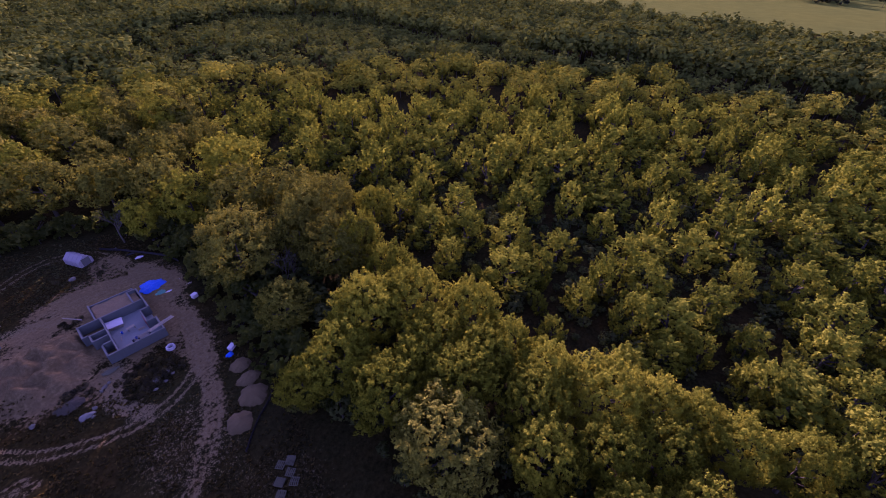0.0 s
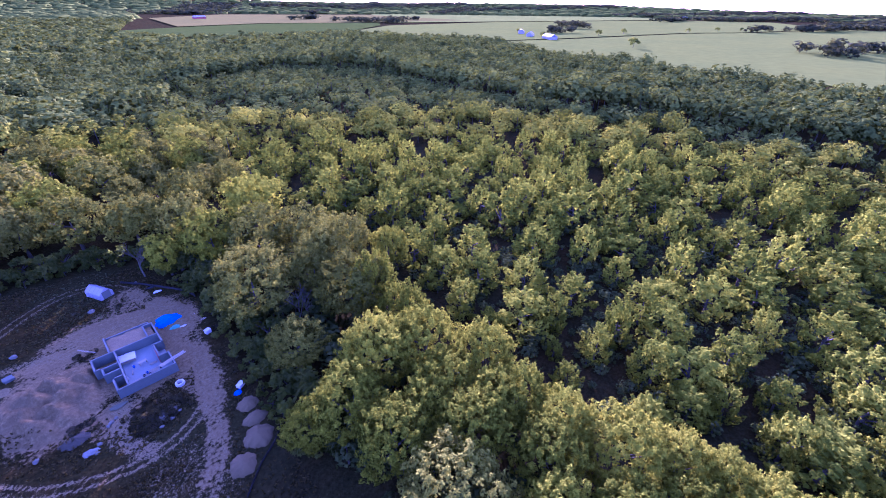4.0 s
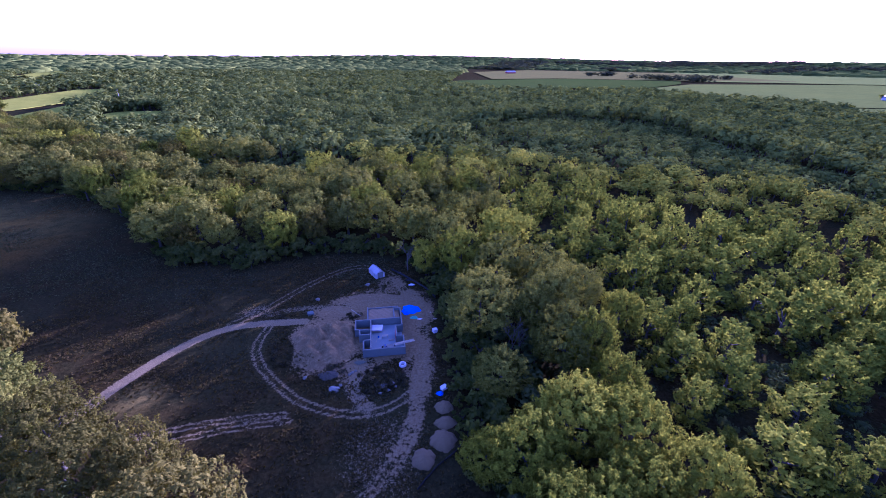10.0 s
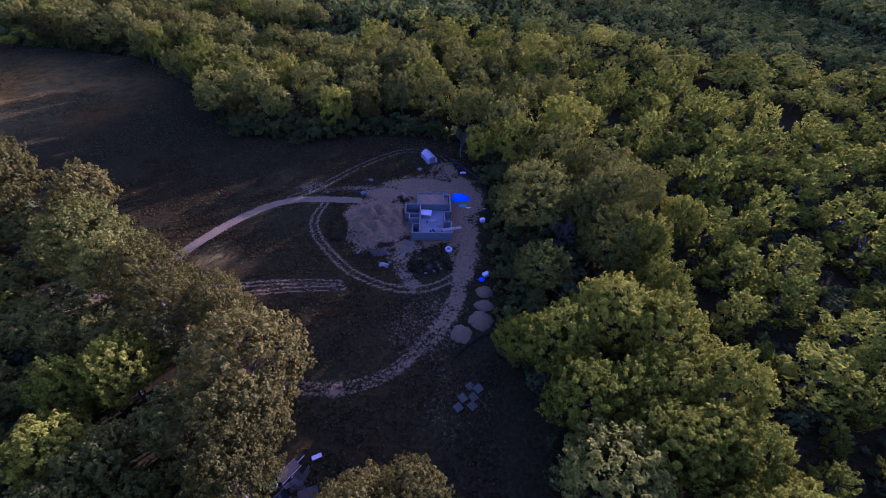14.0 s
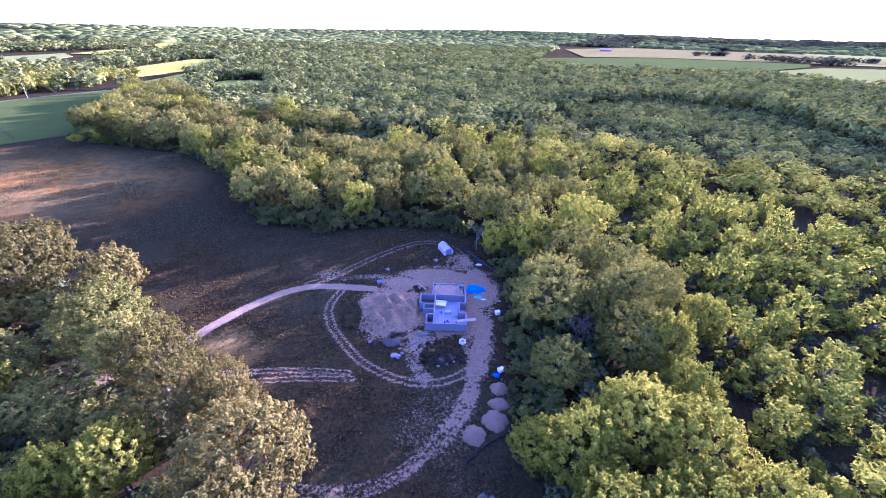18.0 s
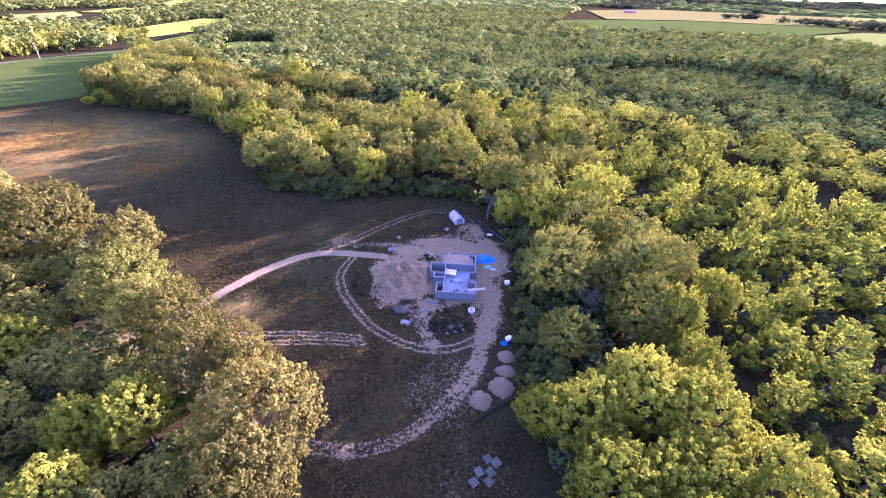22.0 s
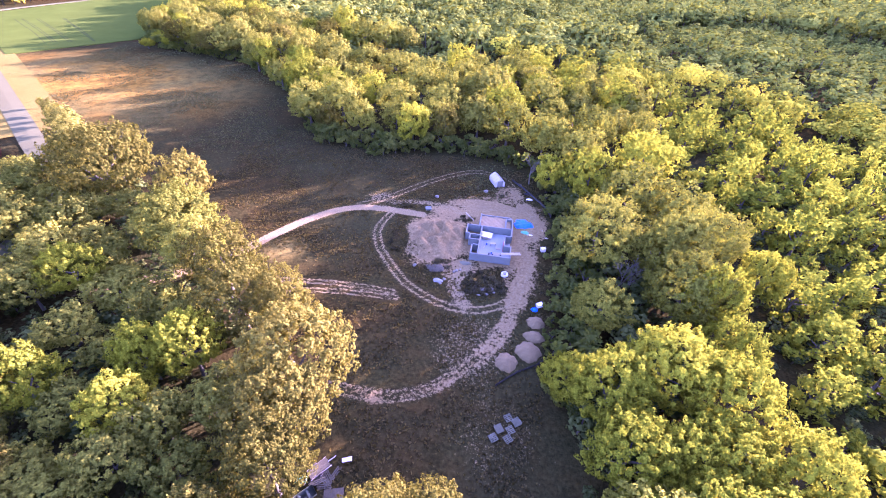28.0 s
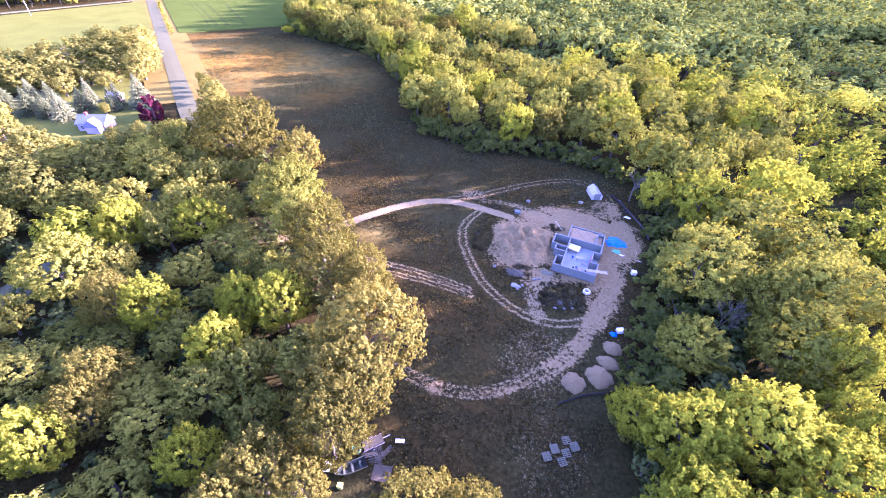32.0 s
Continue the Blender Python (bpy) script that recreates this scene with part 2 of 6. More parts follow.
def ground_material():
    """Meadow, dry grass, bare sand and strewn gravel on one sheet; the sheet's own mask says where each lies. The dry
    mask also paints one sun patch.
    """
    n = Nodes("meadow_and_gravel")
    at = n.coord()
    a = n.t.nodes.new("ShaderNodeAttribute")
    a.attribute_name = "mask"
    sep = n.t.nodes.new("ShaderNodeSeparateColor")
    n.link(a.outputs["Color"], sep.inputs[0])
    gravel, sand, dry = sep.outputs[0], sep.outputs[1], sep.outputs[2]
    big, mid, fine, tiny = n.noise(0.03, 4, 0.6, at), n.noise(0.25, 5, 0.65, at), n.noise(1.6, 5, 0.7, at), n.noise(5.0, 3, 0.7, at)
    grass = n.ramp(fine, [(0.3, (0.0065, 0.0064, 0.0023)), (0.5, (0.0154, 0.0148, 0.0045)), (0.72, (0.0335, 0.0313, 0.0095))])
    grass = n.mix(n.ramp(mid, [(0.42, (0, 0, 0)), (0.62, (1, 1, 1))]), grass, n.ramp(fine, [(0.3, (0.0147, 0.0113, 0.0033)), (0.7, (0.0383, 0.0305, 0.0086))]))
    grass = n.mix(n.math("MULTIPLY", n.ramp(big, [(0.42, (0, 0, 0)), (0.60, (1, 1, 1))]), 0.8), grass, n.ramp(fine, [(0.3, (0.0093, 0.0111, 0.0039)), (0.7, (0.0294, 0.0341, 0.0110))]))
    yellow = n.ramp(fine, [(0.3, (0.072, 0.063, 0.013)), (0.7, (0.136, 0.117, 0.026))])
    straw_and_sun = n.ramp(fine, [(0.3, (0.103, 0.062, 0.008)), (0.7, (0.190, 0.119, 0.016))])
    straw_and_sun = n.mix(n.ramp(n.noise(0.022, 4, 0.6, at), [(0.44, (0, 0, 0)), (0.56, (1, 1, 1))]), yellow, straw_and_sun)
    grass = n.mix(n.math("MULTIPLY", dry, n.ramp(mid, [(0.3, (0.35,) * 3), (0.6, (1, 1, 1))])), grass, straw_and_sun)
    earth = n.ramp(fine, [(0.25, (0.0642, 0.0491, 0.0193)), (0.5, (0.1218, 0.0968, 0.0387)), (0.75, (0.2062, 0.1682, 0.0682))])
    earth = n.mix(n.ramp(mid, [(0.42, (0, 0, 0)), (0.66, (0.7, 0.7, 0.7))]), earth, n.ramp(tiny, [(0.3, (0.0707, 0.0561, 0.0233)), (0.7, (0.1408, 0.1149, 0.0489))]))
    spread = n.math("ADD", n.math("MULTIPLY", mid, 0.55), n.math("MULTIPLY", fine, 0.45))
    on = n.ramp(n.math("ADD", sand, n.math("MULTIPLY", n.math("SUBTRACT", spread, 0.5), 2.1)), [(0.42, (0, 0, 0)), (0.58, (1, 1, 1))])
    col = n.mix(on, grass, earth)
    pebble = n.ramp(tiny, [(0.3, (0.0737, 0.0641, 0.0280)), (0.7, (0.1585, 0.1392, 0.0629))])
    grain = n.math("ADD", n.math("MULTIPLY", fine, 0.5), n.math("MULTIPLY", tiny, 0.5))
    on = n.ramp(n.math("ADD", gravel, n.math("MULTIPLY", n.math("SUBTRACT", grain, 0.5), 2.2)), [(0.44, (0, 0, 0)), (0.56, (1, 1, 1))])
    col = n.mix(on, col, pebble)
    n.bump(n.math("ADD", n.math("MULTIPLY", fine, 0.7), n.math("MULTIPLY", tiny, 0.3)), 0.7, 0.25)
    return n.done(col, 1.0, 0.0, 0.0)


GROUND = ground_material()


# ---- mesh helpers ----
def np_mesh(name, verts, faces, mat, tone=None, smooth=False):
    """A mesh from arrays; all faces have the same number of corners."""
    verts, faces = np.asarray(verts, np.float32), np.asarray(faces, np.int32)
    me = bpy.data.meshes.new(name)
    k = faces.shape[1]
    me.vertices.add(len(verts))
    me.vertices.foreach_set("co", verts.ravel())
    me.loops.add(faces.size)
    me.loops.foreach_set("vertex_index", faces.ravel())
    me.polygons.add(len(faces))
    me.polygons.foreach_set("loop_start", np.arange(0, faces.size, k, dtype=np.int32))
    me.polygons.foreach_set("use_smooth", np.full(len(faces), smooth))
    me.update(calc_edges=True)
    if tone is not None:
        at = me.attributes.new("tone", "FLOAT", "POINT")
        at.data.foreach_set("value", np.asarray(tone, np.float32))
    me.materials.append(mat)
    return me


def part(name, mesh, material, parent, label=""):
    """Links a bmesh or a mesh as one object under a thing or a part."""
    if isinstance(mesh, bmesh.types.BMesh):
        me = bpy.data.meshes.new(name)
        mesh.to_mesh(me)
        mesh.free()
        me.materials.append(material)
        mesh = me
    ob = new(name, mesh)
    ob.parent = parent
    return tagged(ob, label)


def thing(name, at, label, category, group="", kind="", turn=0.0, tilt=0.0):
    ob = new(name)
    ob.empty_display_size = 0.3
    ob.matrix_basis = pose(*at, tilt, 0, turn)
    return tagged(ob, label, category, group, kind)


def box(bm, x0, x1, y0, y1, z0, z1, bevel=0.0):
    m = Matrix.Translation(((x0 + x1) / 2, (y0 + y1) / 2, (z0 + z1) / 2)) @ Matrix.Diagonal((x1 - x0, y1 - y0, z1 - z0, 1))
    r = bmesh.ops.create_cube(bm, size=1, matrix=m)
    if bevel:
        edges = {e for v in r["verts"] for e in v.link_edges}
        bmesh.ops.bevel(bm, geom=list(edges), offset=bevel, segments=1, affect="EDGES")
    return bm


def boxed(*a, bevel=0.0):
    return box(bmesh.new(), *a, bevel=bevel)


def prism(points, z0, z1):
    """An upright prism over a plan."""
    bm = bmesh.new()
    low = [bm.verts.new((x, y, z0)) for x, y in points]
    top = [bm.verts.new((x, y, z1)) for x, y in points]
    bm.faces.new(low[::-1])
    bm.faces.new(top)
    for i in range(len(points)):
        j = (i + 1) % len(points)
        bm.faces.new((low[i], low[j], top[j], top[i]))
    return bm


def tubes(paths, sides=6):
    """Tapered tubes: each path is a list of (point, radius). Returns vertices and quads."""
    vs, fs, base = [], [], 0
    for path in paths:
        pts = [Vector(p) for p, _ in path]
        for i, (p, r) in enumerate(path):
            d = (pts[min(i + 1, len(pts) - 1)] - pts[max(i - 1, 0)]).normalized()
            u = d.orthogonal().normalized()
            w = d.cross(u)
            for k in range(sides):
                a = 2 * math.pi * k / sides
                vs.append(Vector(p) + (u * math.cos(a) + w * math.sin(a)) * r)
        for i in range(len(path) - 1):
            for k in range(sides):
                a, b = base + i * sides + k, base + i * sides + (k + 1) % sides
                fs.append((a, b, b + sides, a + sides))
        base += len(path) * sides
    return np.array(vs), np.array(fs)


def spline(points, step=1.0):
    """A smooth line through plan points, at even steps."""
    p = np.array(points, float)
    e = np.vstack([2 * p[0] - p[1], p, 2 * p[-1] - p[-2]])
    out = []
    for i in range(1, len(e) - 2):
        n = max(2, int(np.linalg.norm(e[i + 1] - e[i]) / step))
        for t in np.arange(n) / n:
            out.append(0.5 * (2 * e[i] + (e[i + 1] - e[i - 1]) * t + (2 * e[i - 1] - 5 * e[i] + 4 * e[i + 1] - e[i + 2]) * t * t
                              + (3 * e[i] - e[i - 1] - 3 * e[i + 1] + e[i + 2]) * t ** 3))
    out.append(p[-1])
    return np.array(out)


def far_from(line, xy):
    """Distance of each plan point from a line of points."""
    out = np.full(len(xy), 1e9)
    for a, b in zip(line[:-1], line[1:]):
        d = b - a
        t = np.clip(((xy - a) @ d) / max(d @ d, 1e-9), 0, 1)
        out = np.minimum(out, np.linalg.norm(xy - a - t[:, None] * d, axis=1))
    return out


def inside(poly, xy):
    p, xy = np.array(poly, float), np.atleast_2d(xy)
    hit = np.zeros(len(xy), bool)
    for a, b in zip(p, np.roll(p, -1, 0)):
        cross = (a[1] > xy[:, 1]) != (b[1] > xy[:, 1])
        with np.errstate(divide="ignore", invalid="ignore"):
            hit ^= cross & (xy[:, 0] < (b[0] - a[0]) * (xy[:, 1] - a[1]) / (b[1] - a[1]) + a[0])
    return hit


# ---- the plan ----
DRIVE = [(-78, 46), (-66, 54), (-59.4, 63.7), (-56.6, 69.6), (-52, 78), (-46, 85.2), (-40.5, 88.4), (-34, 89.2), (-24, 89)]
UPPER = [(-41.5, 89.7), (-34.5, 96.7), (-26.6, 107), (-17.5, 116.2), (-9.5, 117.6), (-2.9, 112.5), (0.9, 103.4), (4.5, 97)]
LOOP = [(-32, 88.5), (-33, 80.3), (-30.5, 73.7), (-26, 68), (-20.7, 62.6), (-15.7, 59.7), (-9.8, 57.9), (-3.3, 58.6), (1.5, 62)]
LANE = [(2.5, 101), (5.2, 94), (5.2, 84), (4.4, 73), (3.3, 65), (2.2, 58), (0.6, 51.6), (-2.7, 46), (-6.7, 40.8), (-10.3, 37.6), (-14.5, 35.8), (-20.2, 35), (-27, 35.5)]
RUT_A = [(-47, 56.2), (-34, 58.5), (-22, 59)]
RUT_B = [(-44, 54.0), (-32.6, 56.3), (-21, 57.4)]
PATH = [(-8.5, 72.5), (-9.5, 68), (-10, 64), (-7, 59)]
LINK = [(-22, 94.5), (-14, 96), (-6, 97), (2, 99)]
SPUR = [(-33, 93), (-27, 95), (-20, 95), (-12, 92)]
TAIL = [(-1, 48), (-0.5, 42), (0.5, 37)]
ROAD = [(-470, 283.8), (-388, 234.2), (-227, 136.8), (-166, 100), (-128, 76), (-108, 50), (-100, 20), (-96, -30)]
BACKROAD = [(-470, -60), (-425, 60), (-408, 200), (-402, 300), (-385, 375), (-358, 455), (-330, 545)]
EDGE = [(9, 20), (9.5, 42), (10.5, 62), (10, 76), (10, 90), (9, 103), (2, 120), (-6, 124), (-20, 127), (-33, 126), (-46, 121), (-67, 124),
        (-74, 128), (-118, 178), (-152, 202), (-193, 213), (-217, 217), (-242, 234), (-265, 296), (-332, 394), (-352, 450)]
CLEARING = EDGE + [(-400, 330), (-405, 235), (-166, 92), (-74, 70), (-56, 58), (-40, 46), (-27, 34), (-21, 24), (-18, 14), (-15, 5)]
SOYFIELD = [(-274, 176), (-243, 230), (-266, 293), (-333, 390), (-360, 442), (-392, 350), (-398, 250)]
FARMLAND = [(515, -400), (517, 55), (537, 134), (518, 181), (569, 266), (569, 382), (667, 587), (662, 783), (616, 1021), (230, 1010), (150, 1216),
            (250, 1700), (420, 2600), (700, 4900), (5000, 4900), (5000, -400)]
LOWLAND = [(56, -60), (48, 20), (47, 48), (53, 81), (48, 113), (36, 150), (45, 230), (60, 337), (153, 290), (186, 190), (240, 150), (225, 60), (238, 0), (240, -80)]


def mound(xy):
    """Heights of the earth: a sand heap beside the footings, and gentle unevenness."""
    x, y = xy[:, 0], xy[:, 1]
    z = np.array([0.25 * noise.noise((a * 0.06, b * 0.06, 0.0)) + 0.10 * noise.noise((a * 0.3, b * 0.3, 4.0)) for a, b in xy])
    for cx, cy, rx, ry, h, a in ((-17.5, 80, 8.2, 8.6, 2.7, 0.3), (-14.0, 84, 4, 4.5, 0.9, 0), (-20.5, 76, 4, 3, 0.6, 0.4), (-15.5, 69, 2.6, 2.0, 0.7, 0), (-5, 66.5, 5.5, 4, 0.5, 0)):
        u, v = (x - cx) * math.cos(a) + (y - cy) * math.sin(a), -(x - cx) * math.sin(a) + (y - cy) * math.cos(a)
        d = np.sqrt((u / rx) ** 2 + (v / ry) ** 2)
        z = z + h * np.clip(1 - d, 0, 1) ** 0.8 * (1 + 0.30 * np.sin(x * 1.5 + 2 * np.cos(y * 0.9)) + 0.14 * np.sin(y * 2.7 + x))
    rough_ = np.clip(1.25 - np.hypot((x + 17.5) / 8.5, (y - 80) / 9), 0, 1)
    z = z + rough_ * np.array([0.8 * noise.noise((a * 0.6, b * 0.6, 2.0)) + 0.6 * noise.noise((a * 1.4, b * 1.1, 5.0)) if r_ > 0 else 0.0 for (a, b), r_ in zip(xy, rough_)])
    flat = (np.abs(x + 5.0) < 7.0) & (y > 72.5) & (y < 92.5) & (x > -9.8 - 1.6 * (y > 78))
    z = np.where(flat, np.minimum(z, -0.02), z)
    far = np.clip((np.hypot(x, y) - 3300) / 1600, 0, 1)
    way = np.arctan2(x, y)
    return z + far ** 2 * (10 + 82 * np.clip(np.cos(1.2 * (way - 0.31)), 0, 1) + 12 * np.sin(way * 7 + 1))


def build_ground():
    def axis(lo, hi, step):
        near = np.arange(lo, hi + step, step)
        out, d = [near[-1]], step
        while out[-1] < 4850:
            d *= 1.16
            out.append(out[-1] + d)
        low, d = [near[0]], step
        while low[-1] > -4850:
            d *= 1.16
            low.append(low[-1] - d)
        return np.concatenate([low[:0:-1], near, out[1:]])

    xs, ys = axis(-80, 16, 0.5), axis(10, 130, 0.5)
    gx, gy = np.meshgrid(xs, ys)
    xy = np.stack([gx.ravel(), gy.ravel()], 1)
    z = mound(xy)
    n, m = len(xs), len(ys)
    i = np.arange((m - 1) * n).reshape(m - 1, n)[:, :-1].ravel()
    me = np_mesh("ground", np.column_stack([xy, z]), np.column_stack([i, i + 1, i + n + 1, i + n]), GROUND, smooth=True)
    gravel, sand = np.zeros(len(xy)), np.zeros(len(xy))
    near = (np.abs(xy[:, 0] + 32) < 70) & (np.abs(xy[:, 1] - 70) < 80)
    q = xy[near]

    def strew(points, half, most, soft, twin=0.0):
        d = far_from(spline(points, 2.0), q)
        if twin:
            d = np.abs(d - twin)
        return most * np.clip((half + soft - d) / soft, 0, 1)

    g = np.zeros(len(q))
    for pts, half, most, soft, twin in ((DRIVE, 1.0, 0.84, 0.8, 0), (LANE, 0.5, 0.36, 3.0, 0), (LANE, 0.1, 0.50, 0.8, 0.95), (LOOP, 0.08, 0.66, 0.6, 0.8), (LOOP, 0.3, 0.30, 1.8, 0), (RUT_A, 0.1, 0.58, 0.55, 0.55), (RUT_B, 0.1, 0.58, 0.55, 0.55),
                                        (RUT_A, 0.6, 0.3, 1.4, 0), (PATH, 1.0, 0.62, 1.8, 0), (UPPER, 0.15, 0.5, 0.8, 0.9), (LINK, 1.2, 0.42, 2.5, 0), (SPUR, 0.8, 0.5, 1.6, 0), (TAIL, 0.6, 0.34, 2.5, 0)):
        g = np.maximum(g, strew(pts, half, most, soft, twin))
    g = np.maximum(g, 0.39 * np.clip(1.6 - np.hypot((q[:, 0] + 4) / 8, (q[:, 1] - 49) / 10), 0, 1))
    g = np.maximum(g, 0.32 * np.clip(1.6 - np.hypot((q[:, 0] - 3) / 7, (q[:, 1] - 33) / 8), 0, 1))
    g = np.maximum(g, 0.45 * np.clip(1.5 - np.hypot((q[:, 0] + 37) / 6, (q[:, 1] - 95) / 4), 0, 1))
    gravel[near] = g
    s = np.zeros(len(q))
    for cx, cy, rx, ry, most in ((-17.5, 80, 9.5, 10, 1.0), (-5, 98, 13, 6.5, 0.85), (4, 92, 5, 9, 0.9), (-4, 84, 8.5, 12, 1.0), (3.5, 72, 4, 14, 0.75), (-10, 70, 6, 5, 0.6), (-2, 106, 5, 7, 0.6), (-15, 93, 9, 3, 0.8),
                                 (-79, 43, 5, 3, 0.5)):
        s = np.maximum(s, most * np.clip(1.7 - 1.2 * np.hypot((q[:, 0] - cx) / rx, (q[:, 1] - cy) / ry), 0, 1))
    for cx, cy, rx, ry in ((-4.5, 66, 6.5, 5.0), (-27, 76, 4, 7), (-30, 91.5, 5, 1.6)):
        s *= np.clip(1.6 * np.hypot((q[:, 0] - cx) / rx, (q[:, 1] - cy) / ry) - 0.6, 0, 1)
    s = np.maximum(s, strew(LANE[:8], 1.2, 0.54, 2.6))
    s = np.maximum(s, strew(LANE[7:], 0.8, 0.44, 1.8))
    sand[near] = s
    # The small patch at (-51, 66) paints a streak of sunlight, not drier grass.
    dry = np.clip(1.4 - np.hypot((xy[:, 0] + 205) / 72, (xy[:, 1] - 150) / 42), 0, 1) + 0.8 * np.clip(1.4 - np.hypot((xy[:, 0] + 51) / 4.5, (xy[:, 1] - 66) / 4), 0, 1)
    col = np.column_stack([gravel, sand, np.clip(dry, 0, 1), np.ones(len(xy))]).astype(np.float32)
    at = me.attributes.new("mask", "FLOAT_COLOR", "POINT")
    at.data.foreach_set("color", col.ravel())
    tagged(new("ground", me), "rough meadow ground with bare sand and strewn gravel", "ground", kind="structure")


build_ground()


def ribbon(name, points, half, z, mat, label, category, crown=0.06):
    """A road: a slightly cambered band with thickness, along a smooth line."""
    p = spline(points, 6.0)
    d = np.gradient(p, axis=0)
    d /= np.linalg.norm(d, axis=1)[:, None]
    side = np.column_stack([d[:, 1], -d[:, 0]])
    vs, fs = [], []
    rows_ = ((-half, -0.2), (-half, 0.0), (0, crown), (half, 0.0), (half, -0.2))
    for q, s in zip(p, side):
        for o, h in rows_:
            vs.append((*(q + s * o), z + h))
    k = len(rows_)
    for i in range(len(p) - 1):
        for j in range(k - 1):
            fs.append((i * k + j, i * k + j + 1, (i + 1) * k + j + 1, (i + 1) * k + j))
    return tagged(new(name, np_mesh(name, vs, np.array(fs)[:, ::-1], mat)), label, category, kind="structure")


ribbon("verge", ROAD[:4], 13, 0.20, VERGE, "yellow-green mown grass verge along the country road", "verge")
ribbon("road", ROAD, 3.4, 0.32, ASPHALT, "pale grey chip-sealed country road between verges", "road")
ribbon("road", BACKROAD, 2.4, 0.3, ASPHALT, "pale country road along the far fields", "road")


def field(name, points, z, mat, label):
    """A crop field: a low solid sheet over its plan."""
    return tagged(part(name, prism(points, z - 0.5, z), mat, None), label, "field", kind="structure")


field("field", SOYFIELD, 0.4, SOY, "dark green field of soy with wheel tracks")
for line_ in ([(-363, 250), (-336, 235), (-312, 222), (-281, 203)],
              [(-359, 252), (-332, 237), (-309, 224), (-277, 205)],
              [(-358, 252), (-331, 238), (-308, 225), (-276, 206)],
              [(-351, 256), (-325, 241), (-302, 228), (-271, 209)],
              [(-350, 257), (-324, 242), (-301, 229), (-270, 210)],
              [(-338, 264), (-313, 249), (-291, 235), (-261, 216)],
              [(-337, 265), (-312, 249), (-290, 236), (-260, 216)]):
    ribbon("wheel_track", line_, 0.45, 0.36, TRACK, "dark wheel track through the soy", "wheel track")
field("lawn", [(-214, 112), (-190, 98), (-150, 76), (-140, 58), (-160, 46), (-212, 52), (-224, 104)], 0.26, LAWN, "yellow-green yard lawn round the white house")
field("field", [(-397, 233), (-283, 165), (-232, 133), (-226, 110), (-228, 60), (-260, 20), (-412, 20)], 0.28, LAWN, "yellow-green mown meadow beside the country road")
field("field", [(-504, 538), (-538, 682), (-571, 866), (-522, 894), (-435, 654), (-430, 540), (-452, 495)], 1.2, RIPE, "yellow hay field between woods")
field("field", [(-389, 477), (-410, 601), (-383, 584), (-356, 494), (-349, 433)], 1.0, RIPE, "narrow yellow pasture beside the back road")
field("field", [(-318, 498), (-312, 532), (-266, 540), (-244, 487), (-246, 446), (-290, 460)], 0.8, RIPE, "small tan field at the edge of the woods")
field("field", [(-727, 633), (-877, 770), (-890, 911), (-790, 824), (-729, 690)], 1.6, HAY, "green field between far woods")
field("field", [(-866, 900), (-946, 1118), (-879, 1091), (-787, 926)], 1.8, RIPE, "distant yellow field")
field("field", [(-1001, 1269), (-1353, 2003), (-1152, 1754), (-966, 1368)], 2.2, RIPE, "far pale field")
field("field", [(516, -350), (519, 40), (537, 134), (520, 181), (571, 266), (571, 382), (669, 587), (840, 540), (1300, 470), (1500, 380), (2050, 250), (1900, -350)], 1.0, CORN, "broad green-gold corn field")
field("field", [(669, 600), (664, 783), (618, 1021), (900, 1250), (1500, 1300), (2600, 1000), (2700, 600), (2050, 280), (1500, 400), (1300, 490), (840, 560)], 1.4, CORN, "wide pale corn field with lone trees")
field("field", [(232, 1012), (616, 1025), (880, 1270), (1000, 1450), (600, 1560), (330, 1430), (160, 1320), (152, 1216)], 1.8, SOY, "long green field behind the woods")
field("field", [(330, 1460), (600, 1580), (1000, 1480), (1500, 1500), (1700, 2600), (900, 2900), (420, 2300)], 2.6, STUBBLE, "pinkish stubble field in the distance")
field("field", [(1050, 1440), (1500, 1330), (2700, 1040), (4300, 900), (4600, 2600), (2600, 3900), (1800, 2700)], 2.4, HAY, "pale distant fields towards the horizon")

# ---- trees: crowns of leaf clumps on lobed domes, with trunks and limbs ----
rng = np.random.default_rng(7)


